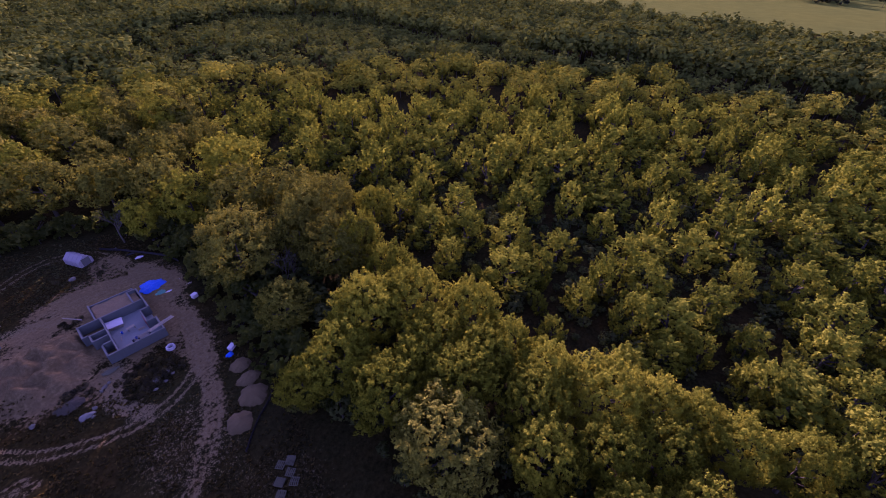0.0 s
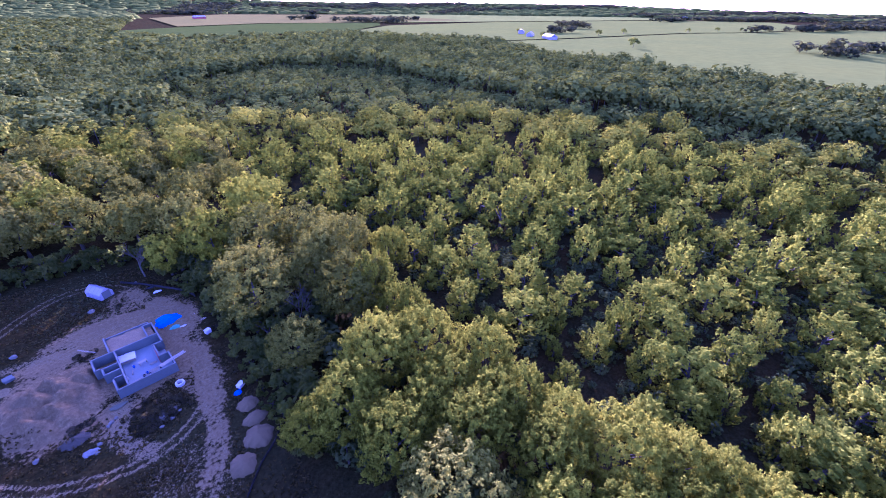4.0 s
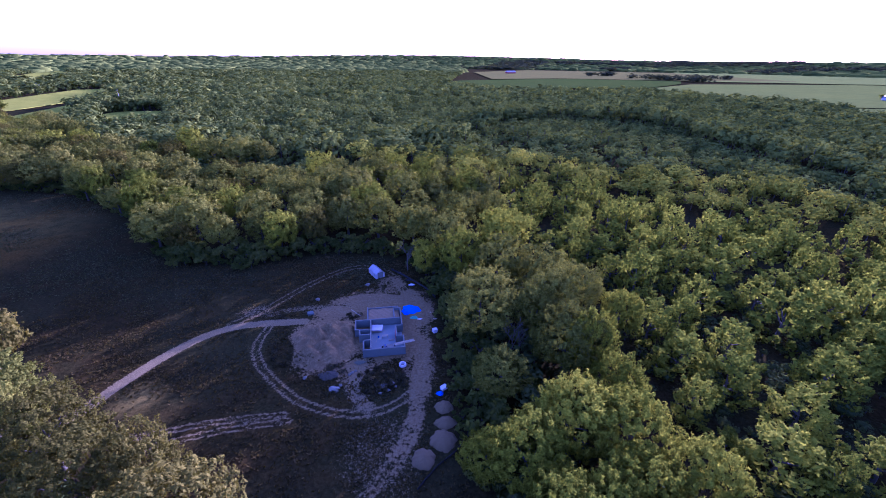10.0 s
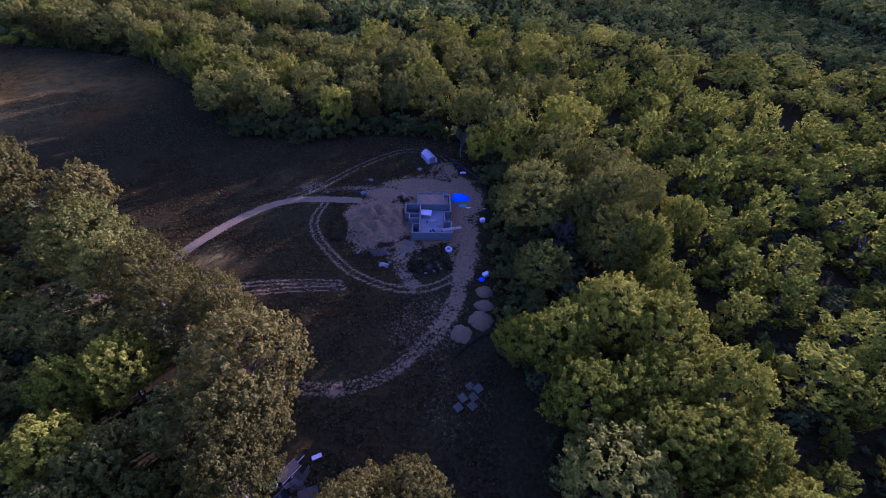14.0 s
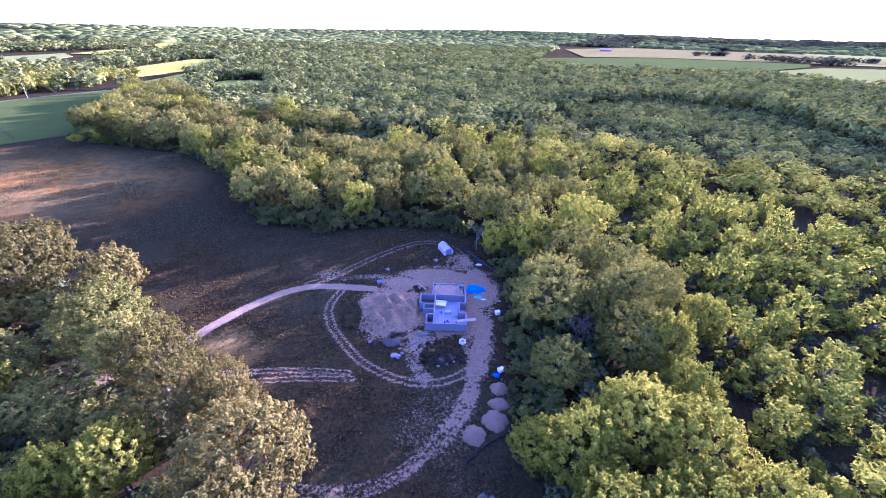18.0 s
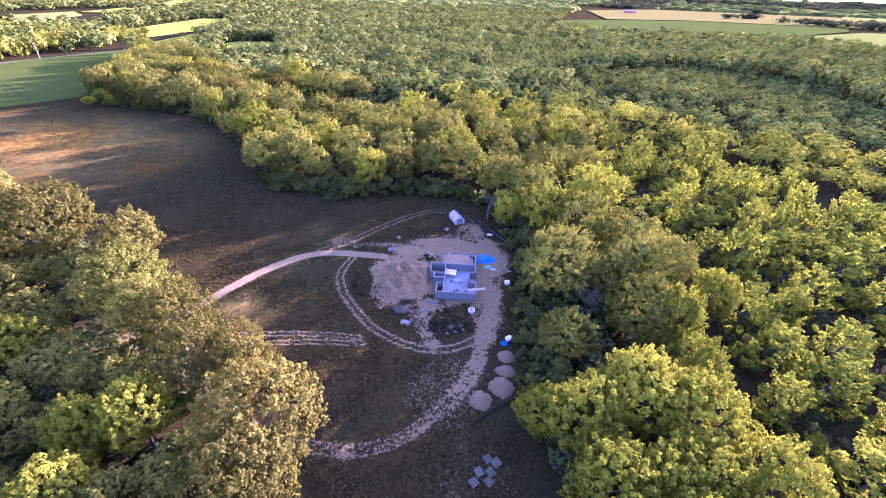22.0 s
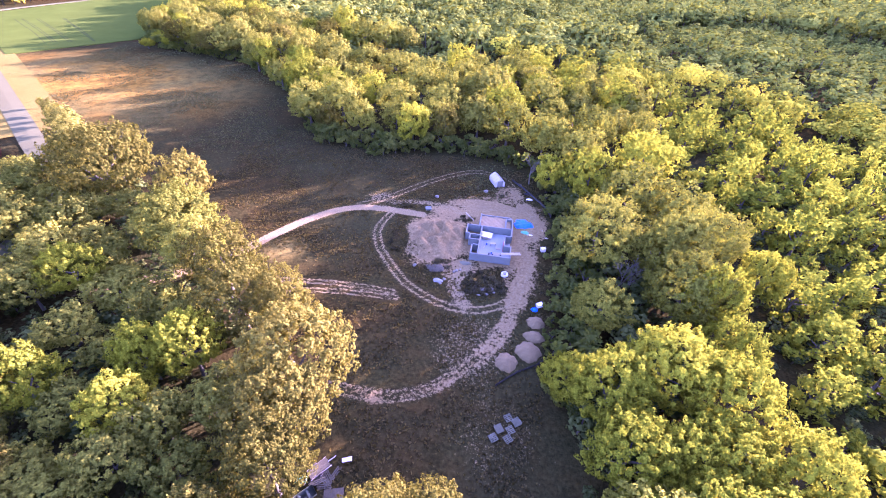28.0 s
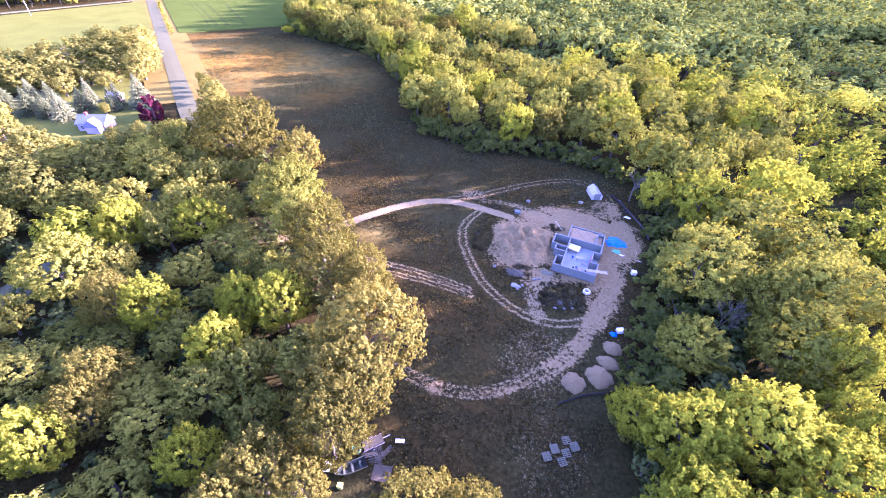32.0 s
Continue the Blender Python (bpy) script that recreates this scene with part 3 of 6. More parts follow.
def crown_arrays(r, radius, tall, lobes, leaves, size, stretch=1.5, up=0.35, drop=0.25, seed=0, ruffle=0.85):
    """Leaf clumps over the lobes of a crown whose middle is at the origin: vertices and quads."""
    g = np.random.default_rng(seed)
    d = g.normal(size=(lobes, 3))
    d /= np.linalg.norm(d, axis=1)[:, None]
    d[:, 2] = np.where(d[:, 2] < -drop, -d[:, 2], d[:, 2])
    reach = g.uniform(0.42, 0.95, lobes) if ruffle > 0.6 else g.uniform(0.45, 1.0, lobes) ** 0.6
    small = 1.0 if lobes < 40 else 0.74
    c = d * reach[:, None] * np.array([radius, radius, tall])
    c[0] = (0, 0, tall * 0.55)
    lr = radius * g.uniform(0.18, 0.42, lobes) * small
    w = lr ** 2
    pick = g.choice(lobes, leaves * 2, p=w / w.sum())
    n = g.normal(size=(leaves * 2, 3))
    n /= np.linalg.norm(n, axis=1)[:, None]
    out = c[pick] / (np.linalg.norm(c[pick], axis=1)[:, None] + 1e-6)
    keep = (n * out).sum(1) > g.uniform(-0.75, 0.35, leaves * 2)
    keep &= n[:, 2] > g.uniform(-0.95, -0.15, leaves * 2)
    pick, n = pick[keep][:leaves], n[keep][:leaves]
    k = len(pick)
    rad = lr[pick] * (1 - 0.35 * g.random(k) ** 2 + 0.12 * g.random(k) ** 4)
    p = c[pick] + n * rad[:, None] * np.array([1, 1, 0.85])
    norm = n + g.normal(size=(k, 3)) * ruffle + np.array([0, 0, 0.15])
    norm /= np.linalg.norm(norm, axis=1)[:, None]
    along = g.normal(size=(k, 3)) * 0.7 + n * 0.5 + np.array([0, 0, up * 2])
    along -= norm * (along * norm).sum(1)[:, None]
    along /= np.linalg.norm(along, axis=1)[:, None] + 1e-6
    across = np.cross(norm, along)
    s = size * g.uniform(0.55, 1.35, k)[:, None]
    a, b = along * s * stretch * 0.5, across * s * 0.5
    sag = norm * s * 0.22
    v = np.stack([p - a, p + b * g.uniform(0.7, 1.2, (k, 1)) - sag, p + a - sag * 0.4, p - b * g.uniform(0.7, 1.2, (k, 1)) - sag], 1).reshape(-1, 3)
    f = np.arange(k * 4).reshape(k, 4)
    return v, f


def plume_arrays(radius, tall, lobes, leaves, size, stretch=1.6, seed=0, ruffle=0.4):
    """A crown of upright, feathery sprays inside an egg: vertices and quads. The crown spans twice tall."""
    g = np.random.default_rng(seed)
    t = (np.arange(lobes) + g.random(lobes)) / lobes
    env = radius * np.minimum(1, (t / 0.3) ** 0.5 + 0.15) * (1.02 - t) ** 0.5 * 1.15
    az = np.arange(lobes) * 2.4 + g.uniform(-0.6, 0.6, lobes)
    away = np.column_stack([np.cos(az), np.sin(az), np.zeros(lobes)])
    c = away * (env * np.sqrt(g.uniform(0.3, 1.0, lobes)))[:, None]
    c[:, 2] = 2 * tall * (t - 0.5) * 0.9
    axis = away * g.uniform(0.25, 0.8, (lobes, 1)) + g.normal(0, 0.15, (lobes, 3)) + np.array([0, 0, 0.85])
    axis /= np.linalg.norm(axis, axis=1)[:, None]
    length = radius * g.uniform(0.45, 0.8, lobes) * (1.05 - 0.35 * t)
    pick = g.choice(lobes, leaves, p=length ** 2 / (length ** 2).sum())
    k = leaves
    u = g.random(k) ** 0.9
    q = g.normal(size=(k, 3))
    ax = axis[pick]
    q -= ax * (q * ax).sum(1)[:, None]
    q /= np.linalg.norm(q, axis=1)[:, None] + 1e-6
    wide = length[pick] * 0.42 * (1.02 - u) ** 0.7 * np.sqrt(g.uniform(0.25, 1, k)) * np.minimum(1, u / 0.15 + 0.4)
    p = c[pick] + ax * ((u - 0.45) * length[pick])[:, None] + q * wide[:, None]
    out = c[pick] / np.array([radius, radius, tall])
    norm = q * 0.6 + out * 0.7 + g.normal(size=(k, 3)) * ruffle + np.array([0, 0, 0.25])
    norm /= np.linalg.norm(norm, axis=1)[:, None]
    along = ax + q * 0.5 + g.normal(size=(k, 3)) * 0.35
    along -= norm * (along * norm).sum(1)[:, None]
    along /= np.linalg.norm(along, axis=1)[:, None] + 1e-6
    across = np.cross(norm, along)
    s = size * g.uniform(0.55, 1.35, k)[:, None]
    a, b = along * s * stretch * 0.5, across * s * 0.5
    sag = norm * s * 0.2
    v = np.stack([p - a, p + b * g.uniform(0.7, 1.2, (k, 1)) - sag, p + a - sag * 0.4, p - b * g.uniform(0.7, 1.2, (k, 1)) - sag], 1).reshape(-1, 3)
    return v, np.arange(k * 4).reshape(k, 4)


def bough_arrays(radius, tall, boughs, leaves, size, stretch=1.5, seed=0, knobs=13, upright=0.42, crease=0.34, ruffle=0.36):
    """A round crown whose lobes, with creases between, carry small leafy tufts: vertices and quads."""
    g = np.random.default_rng(seed)
    k = np.arange(boughs) + 0.5
    z = 1 - 1.72 * k / boughs
    az = k * 2.39996 + g.uniform(-0.35, 0.35, boughs)
    flat_ = np.sqrt(np.maximum(1 - z * z, 0))
    way = np.column_stack([np.cos(az) * flat_, np.sin(az) * flat_, z]) + g.normal(0, 0.08, (boughs, 3))
    way /= np.linalg.norm(way, axis=1)[:, None]
    lz = np.clip(1 - 1.35 * (np.arange(knobs) + 0.5) / knobs + g.uniform(-0.1, 0.1, knobs), -0.6, 1)
    la = np.arange(knobs) * 2.4 + g.uniform(-0.5, 0.5, knobs)
    lobe = np.column_stack([np.cos(la) * np.sqrt(1 - lz * lz), np.sin(la) * np.sqrt(1 - lz * lz), lz])
    reach = g.uniform(0.82, 1.08, knobs)
    cosine = way @ lobe.T
    own = cosine.argmax(1)
    swell = reach[own] * (1 - crease * (1 - np.clip((cosine.max(1) - 0.80) / 0.19, 0, 1)) ** 1.2)
    deep = g.uniform(0.74, 1.0, boughs) * swell
    c = way * deep[:, None] * np.array([radius, radius, tall])
    axis = way * 0.8 + g.normal(0, 0.2, (boughs, 3)) + np.array([0, 0, upright])
    axis /= np.linalg.norm(axis, axis=1)[:, None]
    length = radius * g.uniform(0.24, 0.48, boughs) * math.sqrt(70 / boughs)
    pick = g.choice(boughs, leaves, p=length ** 2 / (length ** 2).sum())
    u = g.random(leaves) ** 0.8
    q = g.normal(size=(leaves, 3))
    ax = axis[pick]
    q -= ax * (q * ax).sum(1)[:, None]
    q /= np.linalg.norm(q, axis=1)[:, None] + 1e-6
    wide = length[pick] * 0.60 * np.sqrt(np.maximum(1.03 - u, 0.03)) * np.sqrt(g.uniform(0.35, 1, leaves)) * np.minimum(1, u / 0.2 + 0.45)
    p = c[pick] + ax * ((u - 0.5) * length[pick] * 1.35)[:, None] + q * wide[:, None]
    norm = q * 0.5 + ax * 0.35 + way[pick] * 0.85 + g.normal(size=(leaves, 3)) * ruffle
    norm /= np.linalg.norm(norm, axis=1)[:, None]
    along = ax + q * 0.5 + g.normal(size=(leaves, 3)) * 0.4
    along -= norm * (along * norm).sum(1)[:, None]
    along /= np.linalg.norm(along, axis=1)[:, None] + 1e-6
    across = np.cross(norm, along)
    s = size * g.uniform(0.55, 1.35, leaves)[:, None]
    a, b = along * s * stretch * 0.5, across * s * 0.5
    sag = norm * s * 0.2
    v = np.stack([p - a, p + b * g.uniform(0.7, 1.2, (leaves, 1)) - sag, p + a - sag * 0.4, p - b * g.uniform(0.7, 1.2, (leaves, 1)) - sag], 1).reshape(-1, 3)
    return v, np.arange(leaves * 4).reshape(leaves, 4)


def trunk_arrays(height, girth, spread, limbs, seed, sides=6):
    g = random.Random(seed)
    bend = [(g.uniform(-0.3, 0.3), g.uniform(-0.3, 0.3)) for _ in range(4)]
    paths = [[((bend[i][0] * i / 3, bend[i][1] * i / 3, height * i / 3), girth * (1.25 if i == 0 else 1 - 0.26 * i)) for i in range(4)]]
    for k in range(limbs):
        a, z = g.uniform(0, 6.28), height * g.uniform(0.35, 0.85)
        r = spread * g.uniform(0.3, 0.5)
        mid = (math.cos(a) * r * 0.5, math.sin(a) * r * 0.5, z + r * 0.35)
        paths.append([((bend[2][0] * 0.6, bend[2][1] * 0.6, z), girth * 0.45), (mid, girth * 0.3), ((math.cos(a) * r, math.sin(a) * r, z + r * 0.8), girth * 0.1)])
    return tubes(paths, sides)


class Kind:
    """A kind of tree with a few shapes of one metre height each, to be scaled."""

    def __init__(self, name, leaf, shapes, label, category="tree"):
        self.name, self.leaf, self.label, self.category, self.count = name, leaf, label, category, 0
        self.shapes = shapes


def make_kind(name, leaf, label, height, radius, low, lobes, leaves, size, variants, seed, plume=False, **kw):
    """low: the height at which the crown begins. All shapes have this height; copies are scaled."""
    shapes = []
    for i in range(variants):
        tall = (height - low) * 0.5
        if plume:
            v, f = plume_arrays(radius, tall, lobes, leaves, size, seed=seed + i)
        elif kw.get("dome"):
            v, f = bough_arrays(radius, tall, lobes, leaves, size, seed=seed + i, **{k_: x_ for k_, x_ in kw.items() if k_ != "dome"})
        else:
            v, f = crown_arrays(None, radius, tall, lobes, leaves, size, seed=seed + i, **kw)
        top = v[:, 2].max()
        v[:, 2] += height - top
        crown_mesh = np_mesh("crown", v, f, leaf)
        tv, tf = trunk_arrays(height - tall * 1.0, radius * 0.055 + 0.06, radius, 4, seed + i)
        shapes.append((np_mesh("trunk", tv, tf, BARK, smooth=True), crown_mesh, v, f))
    k = Kind(name, leaf, shapes, label)
    k.height, k.radius = height, radius
    return k


def plant(kind, x, y, height, wide=1.0, group="", label="", which=None):
    """One tree: an empty at its foot with a trunk and a crown."""
    if math.hypot(x, y) < 98:
        kind = NEAR_OAK if kind is BIG_OAK else NEAR_MAPLE if kind is BIG_MAPLE else NEAR_HICKORY if kind is BIG_HICKORY else NEAR_YOUNG if kind is YOUNG else kind
    i = int(rng.integers(len(kind.shapes))) if which is None else which
    trunk, crown_mesh = kind.shapes[i][:2]
    s = height / kind.height
    ob = thing(kind.name, (x, y, -0.1), label or kind.label, kind.category, group)
    ob.matrix_basis = Matrix.LocRotScale((x, y, -0.1), Euler((0, 0, rng.uniform(0, 6.28))), (s * wide, s * wide, s))
    part("trunk", trunk, None, ob)
    part("crown", crown_mesh, None, ob)
    kind.count += 1
    return ob


OAK_TEXT = "tall broad oak with dull green leaves in evening sun"
MAPLE_TEXT = "tall maple with yellow-green leaves in evening sun"
HICKORY_TEXT = "tall hickory with yellowish green leaves in evening sun"
POPLAR_TEXT = "young poplar with fresh green leaves in a dense stand"
ASH_TEXT = "ash tree with green leaves at the edge of the woods"
BIG_OAK = make_kind("oak_tree", OAK, OAK_TEXT, 18, 8.4, 1.6, 230, 3800, 0.54, 3, 11, dome=True, ruffle=0.45)
BIG_MAPLE = make_kind("maple_tree", MAPLE, MAPLE_TEXT, 17, 6.9, 1.2, 190, 3400, 0.50, 3, 31, dome=True, upright=0.7, stretch=1.8)
BIG_HICKORY = make_kind("hickory_tree", HICKORY, HICKORY_TEXT, 18, 7.6, 2.0, 210, 3600, 0.52, 3, 21, dome=True, ruffle=0.45)
NEAR_HICKORY = make_kind("hickory_tree", HICKORY, HICKORY_TEXT, 18, 7.6, 2.0, 560, 12000, 0.30, 3, 25, dome=True, knobs=18, crease=0.28, ruffle=0.55)
NEAR_YOUNG = make_kind("poplar_tree", POPLAR, POPLAR_TEXT, 11, 4.3, 0.4, 46, 2400, 0.36, 5, 51, plume=True)
NEAR_OAK = make_kind("oak_tree", OAK, OAK_TEXT, 18, 8.4, 1.6, 640, 13000, 0.30, 3, 15, dome=True, knobs=20, crease=0.28, ruffle=0.55)
NEAR_MAPLE = make_kind("maple_tree", MAPLE, MAPLE_TEXT, 17, 6.9, 1.2, 520, 13000, 0.26, 4, 35, dome=True, upright=0.8, stretch=2.0, knobs=16, crease=0.28, ruffle=0.6)
YOUNG = make_kind("poplar_tree", POPLAR, POPLAR_TEXT, 11, 4.3, 0.6, 34, 1100, 0.52, 5, 51, plume=True)
MID = make_kind("ash_tree", ASH, ASH_TEXT, 15, 6.4, 0.8, 170, 2600, 0.58, 4, 71, dome=True, upright=0.6)
LOWLEAF = [plume_arrays(4.6, 6.5, 24, 420, 0.86, 1.5, 90 + i, 0.25) for i in range(3)] + [bough_arrays(4.9, 5.5, 70, 460, 0.80, 1.4, 95 + i, knobs=9, ruffle=0.22) for i in range(4)]
FARLEAF = [plume_arrays(4.6, 6.5, 16, 140, 1.40, 1.4, 120 + i, 0.2) for i in range(2)] + [bough_arrays(4.9, 5.5, 36, 150, 1.30, 1.3, 125 + i, knobs=7, ruffle=0.16) for i in range(4)]
RIMLEAF = [plume_arrays(4.6, 6.5, 10, 44, 2.7, 1.3, 130 + i, 0.15) for i in range(2)] + [bough_arrays(4.9, 5.5, 16, 44, 2.5, 1.3, 135 + i, knobs=6, ruffle=0.12) for i in range(3)]


def scatter(bounds, step, jitter=0.42):
    """Plan points on a shaken grid."""
    x0, x1, y0, y1 = bounds
    gx, gy = np.meshgrid(np.arange(x0, x1, step, dtype=float), np.arange(y0, y1, step, dtype=float))
    p = np.stack([gx.ravel(), gy.ravel()], 1)
    p[:, 0] += (np.floor((p[:, 1] - y0) / step) % 2) * step * 0.5
    return p + rng.uniform(-jitter, jitter, p.shape) * step


OPENINGS = [[(-504, 538), (-538, 682), (-571, 866), (-522, 894), (-435, 654), (-430, 540), (-452, 495)], [(-389, 477), (-410, 601), (-383, 584), (-356, 494), (-349, 433)],
            [(-318, 498), (-312, 532), (-266, 540), (-244, 487), (-246, 446), (-290, 460)], [(-727, 633), (-877, 770), (-890, 911), (-790, 824), (-729, 690)], [(-866, 900), (-946, 1118), (-879, 1091), (-787, 926)],
            [(-1001, 1269), (-1353, 2003), (-1152, 1754), (-966, 1368)]]


def open_view(p):
    """False where a tree's top would hide the open fields behind it."""
    ok = np.ones(len(p), bool)
    for poly in OPENINGS + [FARMLAND]:
        for k in (1.0, 1.06, 1.12, 1.18):
            ok &= ~inside(poly, p * k)
    return ok


def free(p):
    """True where trees may stand: off the clearing, the fields and the roads."""
    ok = ~inside(CLEARING, p) & open_view(p)
    ok &= far_from(np.array(ROAD, float), p) > 6
    ok &= far_from(np.array(BACKROAD, float), p) > 6
    return ok


def stand(kind, rows_, group, label=""):
    """Trees of one kind: x, y, height, radius of the crown."""
    for x, y, h, r in rows_:
        plant(kind, x, y, h, r * kind.height / (kind.radius * h), group, label)
        heroes.append((x, y, r))


def clear_of(p, share=0.8, own=4.0):
    """True where a new tree would not stand within the crowns that are there."""
    spot = np.array(heroes, float)
    return (np.linalg.norm(p[:, None] - spot[None, :, :2], axis=2) > spot[None, :, 2] * share + own).all(1)


# single trees that stand out: x, y, height, radius of the crown
EAST_ROW = "row of tall trees beside the lane"
WEST_ROW = "grove between the road and the lane"
NORTH = "woods behind the clearing"
heroes = []
# The hickories at (30.5, 75.5) and (35, 79.5) are added to shade the yard.
stand(BIG_HICKORY, ((18.3, 78.8, 18.5, 9.4), (33.2, 64.4, 17.8, 8.8), (38, 91, 18, 8.4), (28.5, 98.5, 18.5, 9.0), (41.8, 82, 17.5, 7.4), (30.5, 75.5, 16.5, 6.2), (35, 79.5, 18.3, 7.2), (16, 119, 18, 8.0), (5, 128, 18.5, 8.5), (-7, 137, 18.5, 9), (20, 135, 19.5, 9)), EAST_ROW)
stand(BIG_HICKORY, ((18.2, 59, 12.4, 6.2),), EAST_ROW, "smaller hickory with dull green leaves beside the lane")
stand(BIG_HICKORY, ((20.4, 19.6, 15.2, 8.0), (20, -12, 15, 7)), EAST_ROW)
stand(BIG_MAPLE, ((18.2, 40.5, 16.3, 7.2), (26.8, 45, 16.5, 7.4), (34.2, 42, 17, 6.9), (39.8, 32.5, 16, 6.0), (38, 23.5, 16, 5.8), (38.5, 16.5, 16, 6.0), (31, 32.5, 15.5, 6.4), (41.5, 8.5, 15, 6.4), (28.4, 24.5, 15.5, 6.0),
                  (19.6, 30.5, 15, 6.2), (37.3, 51.5, 16, 5.9), (37, 62.5, 17.6, 5.6), (28.2, 9.7, 14.5, 5.4), (34, 25.5, 15, 5.5), (33.5, 15, 14.5, 5.5), (34.5, 4, 14, 5.5), (46, 2.5, 13, 4.8), (26, 31.5, 15, 5.0)), EAST_ROW)
stand(BIG_MAPLE, ((40.4, -1, 13, 5.3), (47.5, -7.6, 14, 5), (51, -14, 14, 4.6), (47.8, -2.5, 13, 4.4), (29.6, -1.3, 13, 5.2), (36, -7, 12.5, 4.8), (21.5, 1, 14, 5.5), (32, -17, 14, 6), (44, -21, 14, 6),
                  (18, 106.5, 17.5, 7.6), (33.8, 120, 19.5, 9.6), (50.5, 75, 13.5, 5.4), (8, 111, 12, 5.0)), EAST_ROW)
stand(BIG_MAPLE, ((12.4, 43.5, 8.0, 4.4),), EAST_ROW, "low bushy maple with fresh green leaves beside the gravel heaps")
stand(BIG_OAK, ((-82, 75.5, 17, 7.2), (-53.5, 50.5, 17, 7.6), (-43, 41, 18, 8.2), (-36.5, 42.5, 16.5, 6.0), (-28.6, 32.6, 18.5, 9.8), (-27, 24.5, 17, 8.0), (-24.2, 18.2, 16, 5.8), (-9, 15.0, 15.3, 6.0), (-3.0, 16.8, 14.5, 5.7),
                (-28.2, 10, 14, 5.2), (-28.8, 5.5, 14, 4.6), (-22.9, 11.6, 13, 4.0), (-71.7, 18.5, 14, 4.8), (-58, 9, 13, 5), (-55.6, 4.8, 12.5, 4.6)), WEST_ROW)
stand(BIG_HICKORY, ((-87, 18.4, 14.5, 7.6), (-68.4, 57.5, 17.2, 9.2), (-61, 53, 16, 6.5), (-74, 63, 16, 7)), WEST_ROW)
stand(BIG_MAPLE, ((-46, 32, 14.5, 5.4), (-52.6, 29.6, 14, 5), (-48.5, 21.3, 12.5, 5), (-91.7, 33, 14, 5.8), (-96, 25.6, 13.5, 6.6), (-65, 21, 14, 5.2), (-38, 8, 11, 4), (-55.6, 0, 14, 4.6), (-80.5, 42.5, 12.5, 5.8)), WEST_ROW)

GREAT_OAK = make_kind("oak_tree", OAK, OAK_TEXT, 21, 13.0, 1.2, 1000, 18000, 0.40, 1, 45, dome=True, knobs=30, crease=0.28, ruffle=0.5)
stand(GREAT_OAK, ((-103, 73.5, 21.6, 13.6),), WEST_ROW, "great round oak with brownish green leaves by the road")

GROVE_ASH = make_kind("ash_tree", ASH, "broad ash with dark green leaves in a shaded grove", 16, 6.8, 0.8, 380, 6500, 0.38, 3, 65, dome=True, upright=0.6, ruffle=0.5)
stand(GROVE_ASH, ((-42.4, 21, 11.5, 4.6), (-44.7, 15, 10, 5), (-84.5, 37, 11.5, 4.8), (-57, 20, 9, 5), (-55, 11, 8, 5.4), (-49, 9, 8, 5.6), (-128, 50, 11, 8), (-135.5, 44, 10, 8), (-112, 53.5, 12, 7), (-118.5, 66, 12, 7.5), (-121, 57, 12, 7), (-105, 52, 11, 6), (-127, 69, 11, 6.5), (-98, 57, 11, 6), (-98, 63, 9, 5.5), (-110, 64, 9, 6), (-91, 66, 9, 5),
                  (-60, 40, 11, 5.5), (-52, 38, 11.5, 5.0), (-36.5, 26, 11, 5), (-36, 16, 10, 5), (-92, 47, 11, 6), (-120, 44, 10, 7), (-104, 40, 11, 6.5)), WEST_ROW)

stand(BIG_HICKORY, ((-49.7, 149, 17.5, 8.8), (-33, 151, 16.5, 8.2), (-47, 172, 18, 9), (-74, 171, 16.5, 8), (-31, 190, 17, 8.6), (-66, 196, 16, 9), (-93, 196, 15.5, 8)), NORTH)
stand(BIG_MAPLE, ((-81, 159, 16.5, 8.4), (-10, 155, 18, 9.2), (-62, 157, 16.5, 7.2), (-124.8, 273, 22, 9), (-112.5, 192, 15.5, 8), (-16, 188, 16, 8)), NORTH)
stand(BIG_HICKORY, ((3, 170, 18, 9.6), (-133, 208, 16, 9), (-153, 216, 14, 7.6), (-199, 241, 14, 8.4), (-228, 256, 14, 8.4), (8, 158, 14, 6.4), (-175, 226, 13.5, 7), (-112, 172, 14, 6.5)), NORTH)
stand(BIG_MAPLE, ((-226, 230, 7, 5), (-221, 214, 6, 4.2), (-213, 222, 7, 4.5)), NORTH, "low bushy tree at a corner of the field")

# low dark trees fill the grove; the ends of row and grove go on out of sight
STRIP = [(13, -20), (14, 42), (16, 52), (21, 58), (22, 66), (15, 74), (14, 100), (6, 124), (2, 132), (5, 158), (24, 136), (37, 113), (41, 81), (36, 48), (40, 0), (42, -20)]
GROVE = [(-128, 78), (-108, 82), (-92, 77), (-75, 65), (-58, 52), (-44, 42), (-31, 32), (-25, 22), (-24, 10), (-26, -14), (-60, -22), (-120, 0), (-138, 30)]
p = scatter((-140, -20, -25, 90), 8.0)
ok = inside(GROVE, p) & clear_of(p, 0.5, 3.0) & (far_from(np.array(ROAD, float), p) > 3.6)
ok &= (np.hypot((p[:, 0] + 78) / 6, (p[:, 1] - 39) / 4) > 1) & (np.hypot(p[:, 0] + 21, p[:, 1] - 17) > 12)
for x, y in p[ok]:
    out = y < 0 or x < -100
    stand(GROVE_ASH, ((x, y, rng.uniform(7, 10.5) if out else rng.uniform(5.5, 9.0), rng.uniform(4.2, 6.0)),), WEST_ROW)

